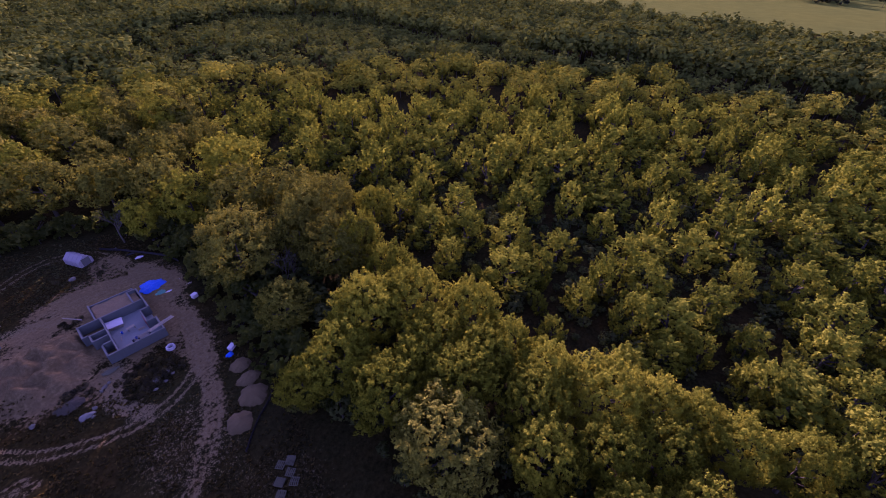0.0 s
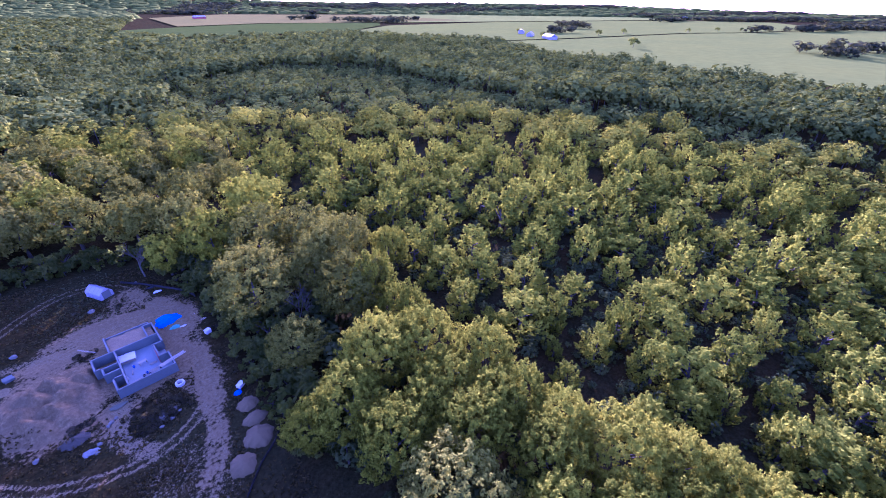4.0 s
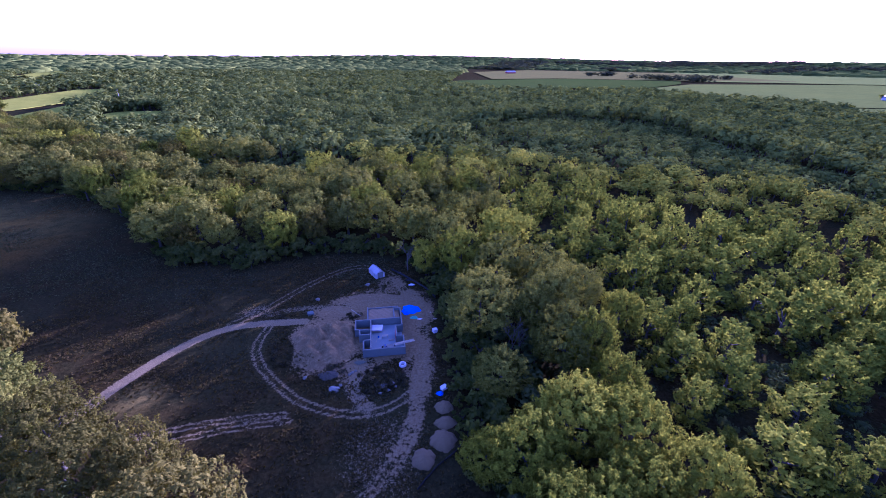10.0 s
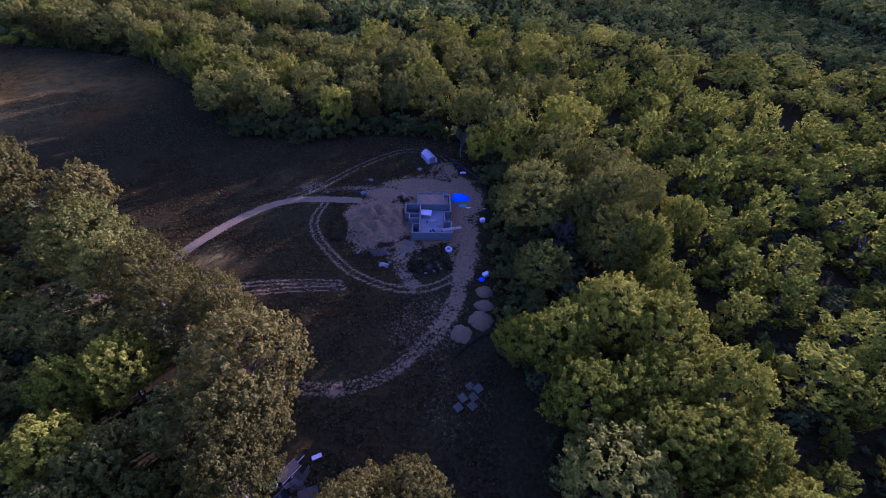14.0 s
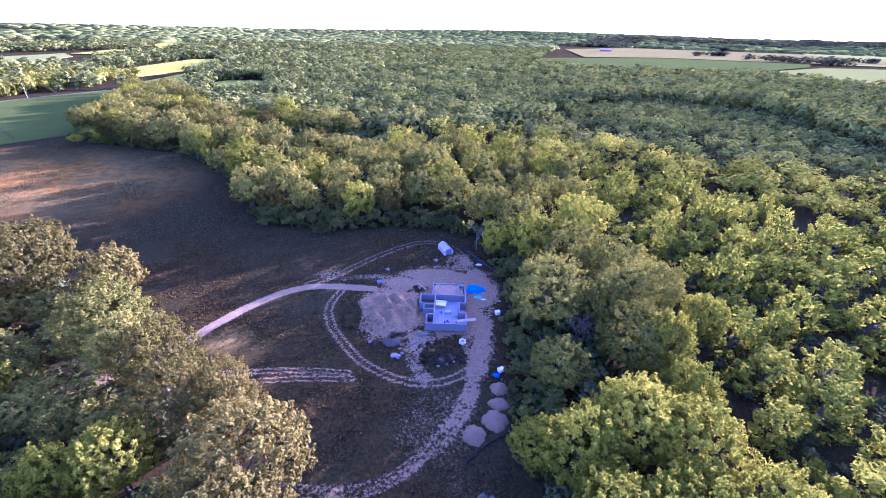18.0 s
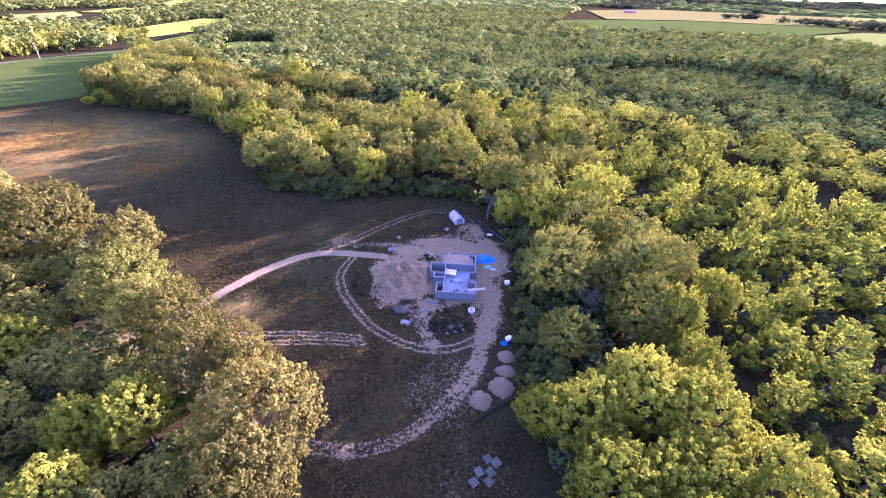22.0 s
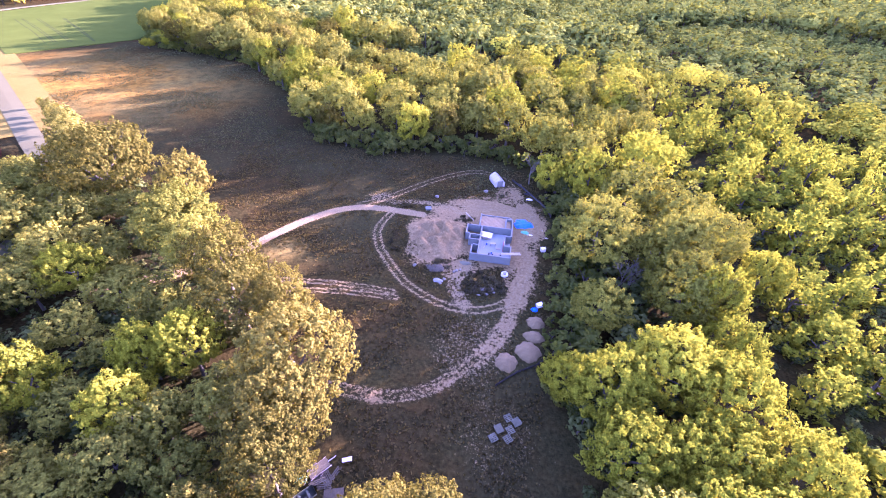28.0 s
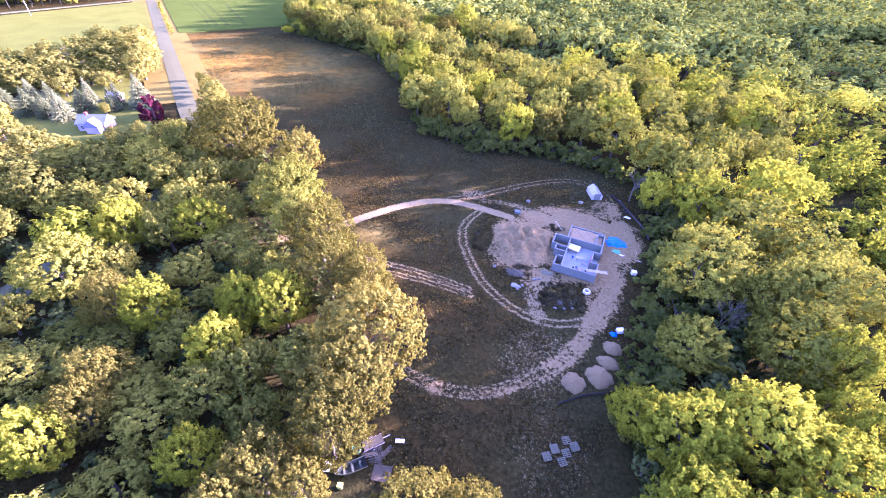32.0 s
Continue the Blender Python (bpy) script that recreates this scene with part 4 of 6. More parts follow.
# the stand of young trees beyond the tall row
YOUNG_GROUP = "stand of young trees"
stand(YOUNG, ((52, 50.5, 10.5, 4.6), (62, 54.6, 12, 6.4), (63, 34, 10.5, 3.5), (61.6, 23, 9.5, 3.6), (88.7, 32.6, 9, 4), (99.6, 23.6, 12.5, 5), (79, 22.3, 11.5, 5.8), (92.5, 13.6, 11.5, 6.4), (109.5, 12, 12.5, 7),
              (73.7, 15.3, 11.5, 5.5), (77, 4.6, 11, 5.4), (90, 3, 10, 4), (73, -3.8, 9, 3.6)), YOUNG_GROUP)
stand(YOUNG, ((66, 1.7, 8, 3), (53, 9.3, 8.5, 4.8), (123, 22, 9, 4.5), (89, 71, 14, 8), (108, 58, 14, 8.4), (80.2, 52.6, 12.5, 6.6), (57, 73, 12.5, 6.2), (69.7, 64, 12, 6.2), (75.8, 91.5, 8.5, 4.5), (96.7, -6.3, 11, 6),
              (112, 108, 12, 8), (75.5, 126.6, 10, 6.4), (92, 82, 11, 5.4)), YOUNG_GROUP)
p = scatter((36, 260, -90, 345), 9.6)
p = p[inside(LOWLAND, p) & clear_of(p, 0.75, 3.2)]
dist = np.hypot(p[:, 0], p[:, 1])
order = np.argsort(dist)
p, dist = p[order], dist[order]
lush = np.array([noise.noise((x * 0.045, y * 0.045, 3.0)) + 0.6 * noise.noise((x * 0.12, y * 0.12, 7.0)) for x, y in p])
p, dist, lush = p[lush > -0.42], dist[lush > -0.42], lush[lush > -0.42]
tall_ = np.clip(10.0 + 3.0 * np.clip(lush, -1, 1) + rng.normal(0, 2.0, len(p)), 4.5, 15.5)
strip_side = np.array([(42, -20), (44, 0), (42, 48), (46, 81), (41, 113), (28, 140)], float)
tall_ = np.where(far_from(strip_side, p) < 14, tall_ * 0.55, tall_)
rear = np.array([(100, 400), (172, 448), (235, 420), (252, 350), (238, 275), (240, 200), (262, 110), (262, 60), (268, -80)], float)
broad = np.clip(5.4 + 1.6 * lush + rng.normal(0, 1.0, len(p)), 3.2, 8.0)
broad = np.where(far_from(strip_side, p) < 14, broad * 0.6, broad)
for (x, y), h, r in zip(p[:270], tall_[:270], broad[:270]):
    plant(YOUNG, x, y, h, r * 11 / (4.3 * h), YOUNG_GROUP)
joined = [(x, y, h, r * 13.5 / (4.6 * h)) for (x, y), h, r in zip(p[270:], tall_[270:], broad[270:])]

# the taller woods behind: edge trees singly, the rest joined
HOLLOW = [(70, 345), (158, 296), (190, 195), (243, 155), (230, 60), (242, -80), (268, -80), (262, 60), (262, 110), (240, 200), (238, 275), (252, 350), (235, 420), (172, 448), (100, 400)]
p = scatter((-480, 560, -90, 620), 10.6)
ok = free(p) & ~inside(LOWLAND, p) & ~inside(HOLLOW, p) & clear_of(p, 0.8, 4.5)
ok &= ~((p[:, 0] > -150) & (p[:, 0] < 50) & (p[:, 1] < 118))
ok &= ~inside([(-480, -90), (-480, 560), (-345, 470), (-405, 240), (-160, 92), (-14, 5), (-14, -90)], p)
ok &= np.hypot((p[:, 0] + 64) / 50, (p[:, 1] - 232) / 19) > 1
heading = np.degrees(np.arctan2(p[:, 0], p[:, 1]))
ok &= (heading > -78) & (heading < 100)
p = p[ok]
edge = far_from(np.array(EDGE, float), p)
order = np.argsort(edge + 0.2 * np.hypot(p[:, 0], p[:, 1]))
p, edge = p[order], edge[order]
h = np.array([15.0 + 4.0 * noise.noise((x * 0.022, y * 0.022, 1.0)) for x, y in p]) + rng.normal(0, 2.2, len(p))
h = np.clip(np.where(edge < 11, h - 2.0, h), 8, 21)
h = np.where((edge < 32) & (p[:, 0] < -85), np.maximum(h, 15.5) + 1.0, h)
h = np.where(far_from(rear, p) < 22, h + 4.0, h)
h = np.where((np.abs(p[:, 0] + 64) < 55) & (p[:, 1] > 245) & (p[:, 1] < 275), h + 2.5, h)
broad = np.clip(h * rng.uniform(0.36, 0.58, len(p)), 4, 9.5)
for (x, y), z, r in zip(p[:200], h[:200], broad[:200]):
    pick_ = rng.random()
    kind_ = BIG_HICKORY if pick_ < 0.38 else BIG_OAK if pick_ < 0.46 else BIG_MAPLE if pick_ < 0.66 else MID
    plant(kind_, x, y, z, r * kind_.height / (kind_.radius * z), NORTH)
joined += [(x, y, z, r * 13.5 / (4.6 * z)) for (x, y), z, r in zip(p[200:], h[200:], broad[200:])]


def join_trees(name, spots, leaf, label, shapes):
    """Many trees in one mesh, each with its own turn, size and tone."""
    vs, fs, tones, base = [], [], [], 0
    tv, tf, tb = [], [], 0
    for x, y, hh, w in spots:
        v, f = shapes[int(rng.integers(len(shapes)))]
        a, s = rng.uniform(0, 6.28), hh / 13.5
        c, q = math.cos(a), math.sin(a)
        m = np.array([[c * w * s, -q * w * s, 0], [q * w * s, c * w * s, 0], [0, 0, s]])
        u = v @ m.T
        u += (x, y, hh - u[:, 2].max() + (float(mound(np.array([[x, y]]))[0]) if abs(x) + abs(y) > 1500 else 0.0))
        vs.append(u)
        fs.append(f + base)
        tones.append(np.full(len(u), rng.random()))
        base += len(u)
        r = 0.16 + 0.01 * hh
        ring = np.array([(x + r * math.cos(k * 2.094), y + r * math.sin(k * 2.094)) for k in range(3)])
        tv.append(np.vstack([np.column_stack([ring, np.full(3, -0.1)]), np.column_stack([(ring - (x, y)) * 0.5 + (x, y), np.full(3, hh * 0.7)])]))
        tf.append(np.array([(0, 1, 4, 3), (1, 2, 5, 4), (2, 0, 3, 5)]) + tb)
        tb += 6
    ob = thing(name, (0, 0, 0), label, "woods", kind="stuff")
    part("crowns", np_mesh("crowns", np.vstack(vs), np.vstack(fs), leaf, np.concatenate(tones)), None, ob)
    part("trunks", np_mesh("trunks", np.vstack(tv), np.vstack(tf), BARK), None, ob)


join_trees("woodland", [t for t in joined if math.hypot(t[0], t[1]) < 250], WOODS, "dense deciduous woods with sunlit crowns and dark gaps", LOWLEAF)
join_trees("woodland", [t for t in joined if math.hypot(t[0], t[1]) >= 250], FARWOODS_SHADED, "deep deciduous woods farther off, sunlit from the side", FARLEAF)


p = scatter((-140, -24, -25, 82), 4.6)
p = p[inside(GROVE, p) & (far_from(np.array(ROAD, float), p) > 4) & (np.hypot((p[:, 0] + 79) / 5, (p[:, 1] - 42) / 3.5) > 1) & (np.hypot(p[:, 0] + 20, p[:, 1] - 19) > 8)]
join_trees("undergrowth", [(x, y, rng.uniform(2.0, 5.0), rng.uniform(1.2, 2.0)) for x, y in p], UNDER_SHADED, "undergrowth beneath the grove, shade put into its dark leaf tone", FARLEAF)


# low undergrowth that closes the gaps between the trees, their shade put into its leaf tone
under = scatter((12, 150, -60, 150), 3.6)
# Trees added in the hollows; their dark tone stands for shaded tree faces.
low = scatter((-120, 275, -85, 455), 8.0)
low = low[inside(HOLLOW, low) | (np.hypot((low[:, 0] + 64) / 50, (low[:, 1] - 232) / 19) < 1)]
join_trees("undergrowth", [(x, y, rng.uniform(6.0, 10.0), rng.uniform(1.2, 2.0)) for x, y in low], FARWOODS_SHADED, "low trees added in hollows of the woods, shade put into their tone", FARLEAF)
under = under[(inside(LOWLAND, under) | inside(STRIP, under)) & (np.hypot(under[:, 0], under[:, 1]) < 150)]
# Taller growth under the row is added to hold back the low sun.
join_trees("undergrowth", [(x, y, rng.uniform(3.0, 7.0) if deep_ else rng.uniform(1.2, 3.4), rng.uniform(0.9, 1.5) if deep_ else rng.uniform(1.4, 2.3)) for (x, y), deep_ in zip(under, inside(STRIP, under))], UNDER_SHADED, "undergrowth between young trees and under the row, shade put into its tone", FARLEAF)


# far woods: lumpy crowns that grow coarser with distance
def lumps(name, spots, leaf, label):
    """Rounded, uneven crowns in one mesh: x, y, foot, radius, height."""
    rings, seg = 3, 9
    vs, fs, tones, base = [], [], [], 0
    unit = []
    for i in range(rings):
        e = (i / rings) * math.pi / 2
        for k in range(seg):
            a = 2 * math.pi * (k + 0.5 * (i % 2)) / seg
            unit.append((math.cos(a) * math.cos(e), math.sin(a) * math.cos(e), math.sin(e)))
    unit.append((0, 0, 1))
    unit = np.array(unit)
    face = []
    for i in range(rings - 1):
        for k in range(seg):
            a, b = i * seg + k, i * seg + (k + 1) % seg
            face += [(a, b, b + seg), (a, b + seg, a + seg)]
    face += [((rings - 1) * seg + k, (rings - 1) * seg + (k + 1) % seg, rings * seg) for k in range(seg)]
    face = np.array(face)
    for x, y, z, r, hh in spots:
        u = unit * (1 + rng.uniform(-0.3, 0.25, (len(unit), 1)))
        u = u * (r, r, hh * 0.55) + (x, y, z + hh * 0.45)
        u[:seg, 2] = z
        vs.append(u)
        fs.append(face + base)
        tones.append(np.full(len(u), rng.random()))
        base += len(u)
    me = np_mesh(name, np.vstack(vs), np.vstack(fs), leaf, np.concatenate(tones), smooth=True)
    return tagged(new(name, me), label, "woods", kind="stuff")


spots = []
ring = []
for r0, r1, step in ((560, 1150, 16.0), (1150, 2000, 27.0), (2000, 3200, 46.0), (3200, 4800, 70.0)):
    q = scatter((-r1, r1, -300, r1), step)
    d = np.hypot(q[:, 0], q[:, 1])
    hd = np.degrees(np.arctan2(q[:, 0], q[:, 1]))
    ok = (d > r0) & (d < r1) & (hd > -82) & (hd < 96) & (free(q) if r0 < 3000 else d > 3300)
    ok &= ~inside(SOYFIELD, q)
    west = (hd < -42) & (d > 600)
    ok &= ~(west & (np.sin(q[:, 0] * 0.004 + 1) * np.sin(q[:, 1] * 0.005 + 0.4) > 0.25))
    q = q[ok]
    zz = np.maximum(mound(q), 0)
    for (x, y), z in zip(q, zz):
        if r0 < 2000:
            ring.append((x, y, rng.uniform(10, 19), rng.uniform(1.2, 2.0) if r0 < 600 else rng.uniform(1.8, 2.9)))
        else:
            spots.append((x, y, z, step * rng.uniform(0.38, 0.85), rng.uniform(9, 19)))
join_trees("woodland", ring, FARWOODS_SHADED, "far woods behind the young stand", RIMLEAF)
lumps("far_woodland", spots, FARWOODS_SHADED, "distant woods reaching to the horizon")

# woodlots, hedgerows and far tree lines in the farmland
spots = []
for x0, y0, x1, y1, wide_ in ((1476, 3018, 1850, 3340, 90), (2057, 3330, 2670, 3910, 90), (2218, 2517, 3046, 2980, 130), (840, 1848, 990, 1941, 30), (935, 1690, 1060, 1390, 60), (1055, 1560, 1360, 1640, 40),
                            (1524, 382, 1890, 238, 30), (815, 93, 930, 132, 45), (930, 132, 1000, 60, 40), (2226, 942, 2573, 949, 70), (1250, 770, 1420, 900, 60), (1012, 702, 1060, 660, 25), (1700, 300, 2300, 120, 50),
                            (2600, 900, 3800, 300, 160), (3000, 1500, 4600, 900, 200), (2700, 2900, 4200, 2200, 160), (700, 3000, 1300, 4200, 250), (1500, 4000, 3300, 3300, 220), (2100, 250, 3600, 60, 120)):
    n_ = int(math.hypot(x1 - x0, y1 - y0) * wide_ / 1000) + 10
    for _ in range(n_):
        t, o = rng.random(), rng.normal() * wide_ * 0.4
        dx, dy = x1 - x0, y1 - y0
        L = math.hypot(dx, dy)
        x, y = x0 + dx * t - dy / L * o, y0 + dy * t + dx / L * o
        far_ = math.hypot(x, y)
        spots.append((x, y, rng.uniform(11, 18) + far_ * 0.002, 1.3 + far_ * 0.0007))
join_trees("woodlots", spots, DARKWOODS, "dark woodlots and hedgerows among distant fields", RIMLEAF)
LONE = make_kind("field_tree", SHRUB, "lone round tree in the open fields", 14, 5.5, 1.0, 18, 300, 1.3, 2, 171, drop=0.5)
for x, y, hh in ((1015, 564, 15), (1144, 568, 14), (1028, 572, 13), (755, 353, 16), (1332, 481, 14), (1493, 460, 13), (1570, 421, 12), (925, 735, 12), (560, 2112, 16), (824, 389, 14), (1160, 575, 12), (840, 600, 13)):
    plant(LONE, x, y, hh, 1.3, "lone field trees", "lone round tree in the open fields")

# ---- shrubs under the edges of the woods ----
BUSH = make_kind("shrub", SHRUB, "dark leafy shrub under the edge of the woods", 3.2, 2.2, 0.2, 9, 420, 0.42, 4, 151, stretch=1.4, up=0.3, drop=0.8)
BUSH.category = "shrub"
line = spline(EDGE[1:-2], 3.4)
side = np.gradient(line, axis=0)
side = np.column_stack([side[:, 1], -side[:, 0]]) / np.linalg.norm(side, axis=1)[:, None]
for q, s_ in zip(line, side):
    for lo_, hi_, short, long_ in ((-0.5, 3.0, 1.8, 4.0), (3.0, 7.5, 4.0, 7.5)):
        o = q + s_ * rng.uniform(lo_, hi_)
        plant(BUSH, o[0], o[1], rng.uniform(short, long_), rng.uniform(0.8, 1.3), "shrubs along the woods")


# ---- bare trees ----
def bare_tree(x, y, height, seed, label):
    g = random.Random(seed)
    paths = []

    def grow(p, d, length, r, level):
        mid = p + d * length * 0.5 + Vector((g.uniform(-1, 1), g.uniform(-1, 1), 0)) * length * 0.05
        end = p + d * length
        paths.append([(p, r), (mid, r * 0.8), (end, r * 0.55)])
        if level:
            for _ in range(4 if level > 1 else 3):
                t = g.uniform(0.45, 1.0)
                nd = (d + Vector((g.uniform(-1, 1), g.uniform(-1, 1), g.uniform(-0.1, 0.6))) * 0.75).normalized()
                grow(p + d * length * t, nd, length * g.uniform(0.45, 0.7), r * 0.5, level - 1)

    grow(Vector((0, 0, 0)), Vector((0, 0, 1)), height * 0.42, height * 0.016, 4)
    ob = thing("dead_tree", (x, y, -0.1), label, "tree", "bare trees")
    trunk = paths[:1]
    v, f = tubes(trunk, 6)
    part("trunk", np_mesh("trunk", v, f, DEADWOOD, smooth=True), None, ob)
    v, f = tubes(paths[1:], 4)
    part("branches", np_mesh("branches", v, f, DEADWOOD), None, ob)


bare_tree(2.6, 114.6, 14, 3, "grey leafless tree at the edge of the woods")
bare_tree(-112, 182, 13, 5, "grey leafless tree among green ones")
bare_tree(23.5, 69.5, 13, 8, "small bare tree with thin grey branches beside the lane")
bare_tree(-88, 48, 9, 9, "small bare tree in the grove")

# ---- the house's footings: block walls round a slab, without a roof ----
house = thing("house_foundation", (-8.6, 73.7, 0), "roofless grey concrete-block house foundation with a pale slab", "foundation", turn=3.0)
house.scale = (1.03, 1.04, 0.84)
WALLS = ((0.0, 9.1, 0.0, 0.3), (8.8, 9.1, 0.3, 4.0), (8.8, 9.1, 8.2, 15.6), (7.3, 8.8, 7.9, 8.2), (7.3, 7.6, 4.0, 7.9), (7.6, 9.1, 4.0, 4.3),
         (0.0, 0.3, 0.3, 3.4), (0.3, 1.6, 3.4, 3.7), (1.6, 1.9, 0.3, 11.1), (-0.9, 1.6, 5.4, 5.7), (-0.9, -0.6, 5.7, 7.3), (-0.9, 1.6, 7.3, 7.6), (-1.9, -1.6, 7.6, 11.1), (-1.6, -0.9, 7.6, 7.9),
         (-1.9, 8.8, 11.1, 11.4), (7.2, 7.5, 11.4, 15.3), (7.2, 8.8, 15.3, 15.6))
for x0, x1, y0, y1 in WALLS:
    w = part("wall", boxed(x0, x1, y0, y1, 0, 2.4), BLOCK, house)
    part("cap", boxed(x0 + 0.05, x1 - 0.05, y0 + 0.05, y1 - 0.05, 2.404, 2.45), MORTAR, w, "pale mortar cap")
for x0, x1, y0, y1, z in ((0.9, 1.2, 11.4, 16.9, 2.2), (1.2, 8.6, 16.6, 16.9, 1.9), (8.3, 8.6, 15.6, 16.6, 1.9)):
    w = part("wall", boxed(x0, x1, y0, y1, 0, z), BLOCK, house, "low back wall")
    part("cap", boxed(x0 + 0.05, x1 - 0.05, y0 + 0.05, y1 - 0.05, z + 0.004, z + 0.05), MORTAR, w)
part("slab", boxed(1.9, 8.8, 0.3, 11.1, -0.1, 0.12), SLAB, house, "smooth pale concrete slab")
bm = bmesh.new()
bmesh.ops.create_grid(bm, x_segments=26, y_segments=20, size=0.5, matrix=Matrix.Translation((4.9, 14, 1.65)) @ Matrix.Diagonal((7.3, 5.1, 1, 1)))
for v in bm.verts:
    v.co.z += 0.12 * math.sin(v.co.x * 2.1) * math.cos(v.co.y * 1.7) + 0.06 * math.sin(v.co.x * 5 + v.co.y * 4)
part("fill", bm, SAND, house, "sand fill in the back room")
part("door_panel", boxed(7.21, 7.29, 4.3, 6.4, 0.12, 2.44), BRICKRED, house, "rusty red-brown door panel")
# A black floor puts the shade of the doorway recess into colour.
part("step_down", boxed(7.6, 8.8, 4.3, 7.9, -0.1, 0.0), BLACK, house, "doorway recess floor with its shade put in as black")


def at_house(u, v, z=0.0):
    return tuple((Matrix.Translation((-8.6, 73.7, z)) @ Matrix.Rotation(radians(3), 4, "Z")) @ Vector((u * 1.03, v * 1.04, 0)))


def boards(name, at, turn, n, length, width, thick, mat, label, tilt=0.0, gap=0.08, group=""):
    ob = thing(name, at, label, "lumber", group, turn=turn, tilt=tilt)
    for i in range(n):
        o = (i - (n - 1) / 2) * (width + gap)
        part("board", boxed(-length / 2 + 0.15 * math.sin(i * 5), length / 2 + 0.15 * math.sin(i * 5), o - width / 2, o + width / 2, 0.02 + 0.01 * (i % 2), thick + 0.02 + 0.01 * (i % 2), bevel=0.008), mat, ob)
    return ob


stack = thing("sheet_stack", at_house(3.0, 9.4, 0.12), "stack of boards under a bright white sheet", "building materials", turn=-4)
part("boards", boxed(-1.35, 1.35, -1.0, 1.0, 0.0, 0.75, bevel=0.02), LUMBER, stack)
bm = bmesh.new()
bmesh.ops.create_grid(bm, x_segments=16, y_segments=12, size=0.5, matrix=Matrix.Translation((0, 0, 0.80)) @ Matrix.Diagonal((2.95, 2.3, 1, 1)))
for v in bm.verts:
    v.co.z += 0.03 * math.sin(v.co.x * 4) * math.cos(v.co.y * 5) - 0.25 * max(0, abs(v.co.x) - 1.3) - 0.25 * max(0, abs(v.co.y) - 0.95)
bmesh.ops.solidify(bm, geom=bm.faces[:], thickness=0.02)
part("sheet", bm, WHITE, stack, "white plastic sheet")
boards("plank_ramp", at_house(9.0, 1.5, 2.07), 16, 3, 4.6, 0.24, 0.06, LUMBER, "long pale planks lying over the footings")
boards("plank_pile", at_house(5.6, 3.2, 0.12), 5, 4, 2.2, 0.2, 0.05, LUMBER, "loose planks on the slab")
for u, v, a, n in ((3.2, 2.6, 10, 1), (4.4, 2.0, -8, 2), (2.9, 5.2, 80, 1), (6.3, 5.2, 4, 3)):
    boards("offcut", at_house(u, v, 0.12), a, n, 1.2, 0.14, 0.1, LUMBER, "short pale offcut on the slab", group="offcuts on the slab")
for i, (u, v) in enumerate(((4.2, 2.7), (4.8, 3.1), (5.1, 2.4), (3.4, 6.4), (6.9, 2.9))):
    ob = thing("bucket", at_house(u, v, 0.12), "dark plastic bucket on the slab", "bucket", "buckets on the slab")
    bm = bmesh.new()
    bmesh.ops.create_cone(bm, cap_ends=False, segments=12, radius1=0.16, radius2=0.2, depth=0.4, matrix=Matrix.Translation((0, 0, 0.2)))
    bmesh.ops.create_circle(bm, cap_ends=True, segments=12, radius=0.16, matrix=Matrix.Translation((0, 0, 0.02)))
    part("body", bm, TARP if i % 2 else BLACK, ob)
    bm = bmesh.new()
    bmesh.ops.create_cone(bm, cap_ends=False, segments=12, radius1=0.215, radius2=0.215, depth=0.04, matrix=Matrix.Translation((0, 0, 0.39)))
    part("rim", bm, WHITE, ob)
ob = thing("mixer_table", at_house(4.9, 6.2, 0.12), "low work table on the slab", "table", turn=12)
part("top", boxed(-0.7, 0.7, -0.35, 0.35, 0.7, 0.76, bevel=0.01), LUMBER, ob)
for x in (-0.6, 0.6):
    for y in (-0.28, 0.28):
        part("leg", boxed(x - 0.04, x + 0.04, y - 0.04, y + 0.04, 0, 0.7), LUMBER, ob)


# ---- a blue tarpaulin over a heap ----
def draped(name, at, rx, ry, h, mat, label, category, seed, turn=0.0, rough=0.12):
    """An uneven sheet laid over a heap, with a ragged hem."""
    ob = thing(name, at, label, category, turn=turn)
    bm = bmesh.new()
    bmesh.ops.create_grid(bm, x_segments=34, y_segments=30, size=1.0)
    kill = []
    for v in bm.verts:
        x, y = v.co.x, v.co.y
        a = math.atan2(y, x)
        d = math.hypot(x, y)
        lim = 0.92 + 0.1 * math.sin(a * 3 + seed) + 0.06 * math.sin(a * 7 + 2 * seed)
        if d > lim:
            kill.append(v)
        z = h * max(0, 1 - (d / lim) ** 2.2) * (1 + 0.3 * noise.noise((x * 2.5 + seed, y * 2.5, 0))) + rough * noise.noise((x * 7, y * 7, seed)) * (1 - 0.5 * d)
        v.co = (x * rx, y * ry, max(z, 0) + 0.03)
    bmesh.ops.delete(bm, geom=kill, context="VERTS")
    for f in bm.faces:
        f.smooth = True
    part("sheet", bm, mat, ob)
    return ob


draped("tarpaulin", (2.6, 91.8, 0.0), 2.9, 2.5, 0.8, TARP, "bright blue tarpaulin draped over a heap", "tarpaulin", 2)


EARTH = weathered("dark_earth", (0.0288, 0.0302, 0.0186), (0.0612, 0.0605, 0.0360), 0.8, 0.95, bump=0.8, depth=0.08, fine=4.0)


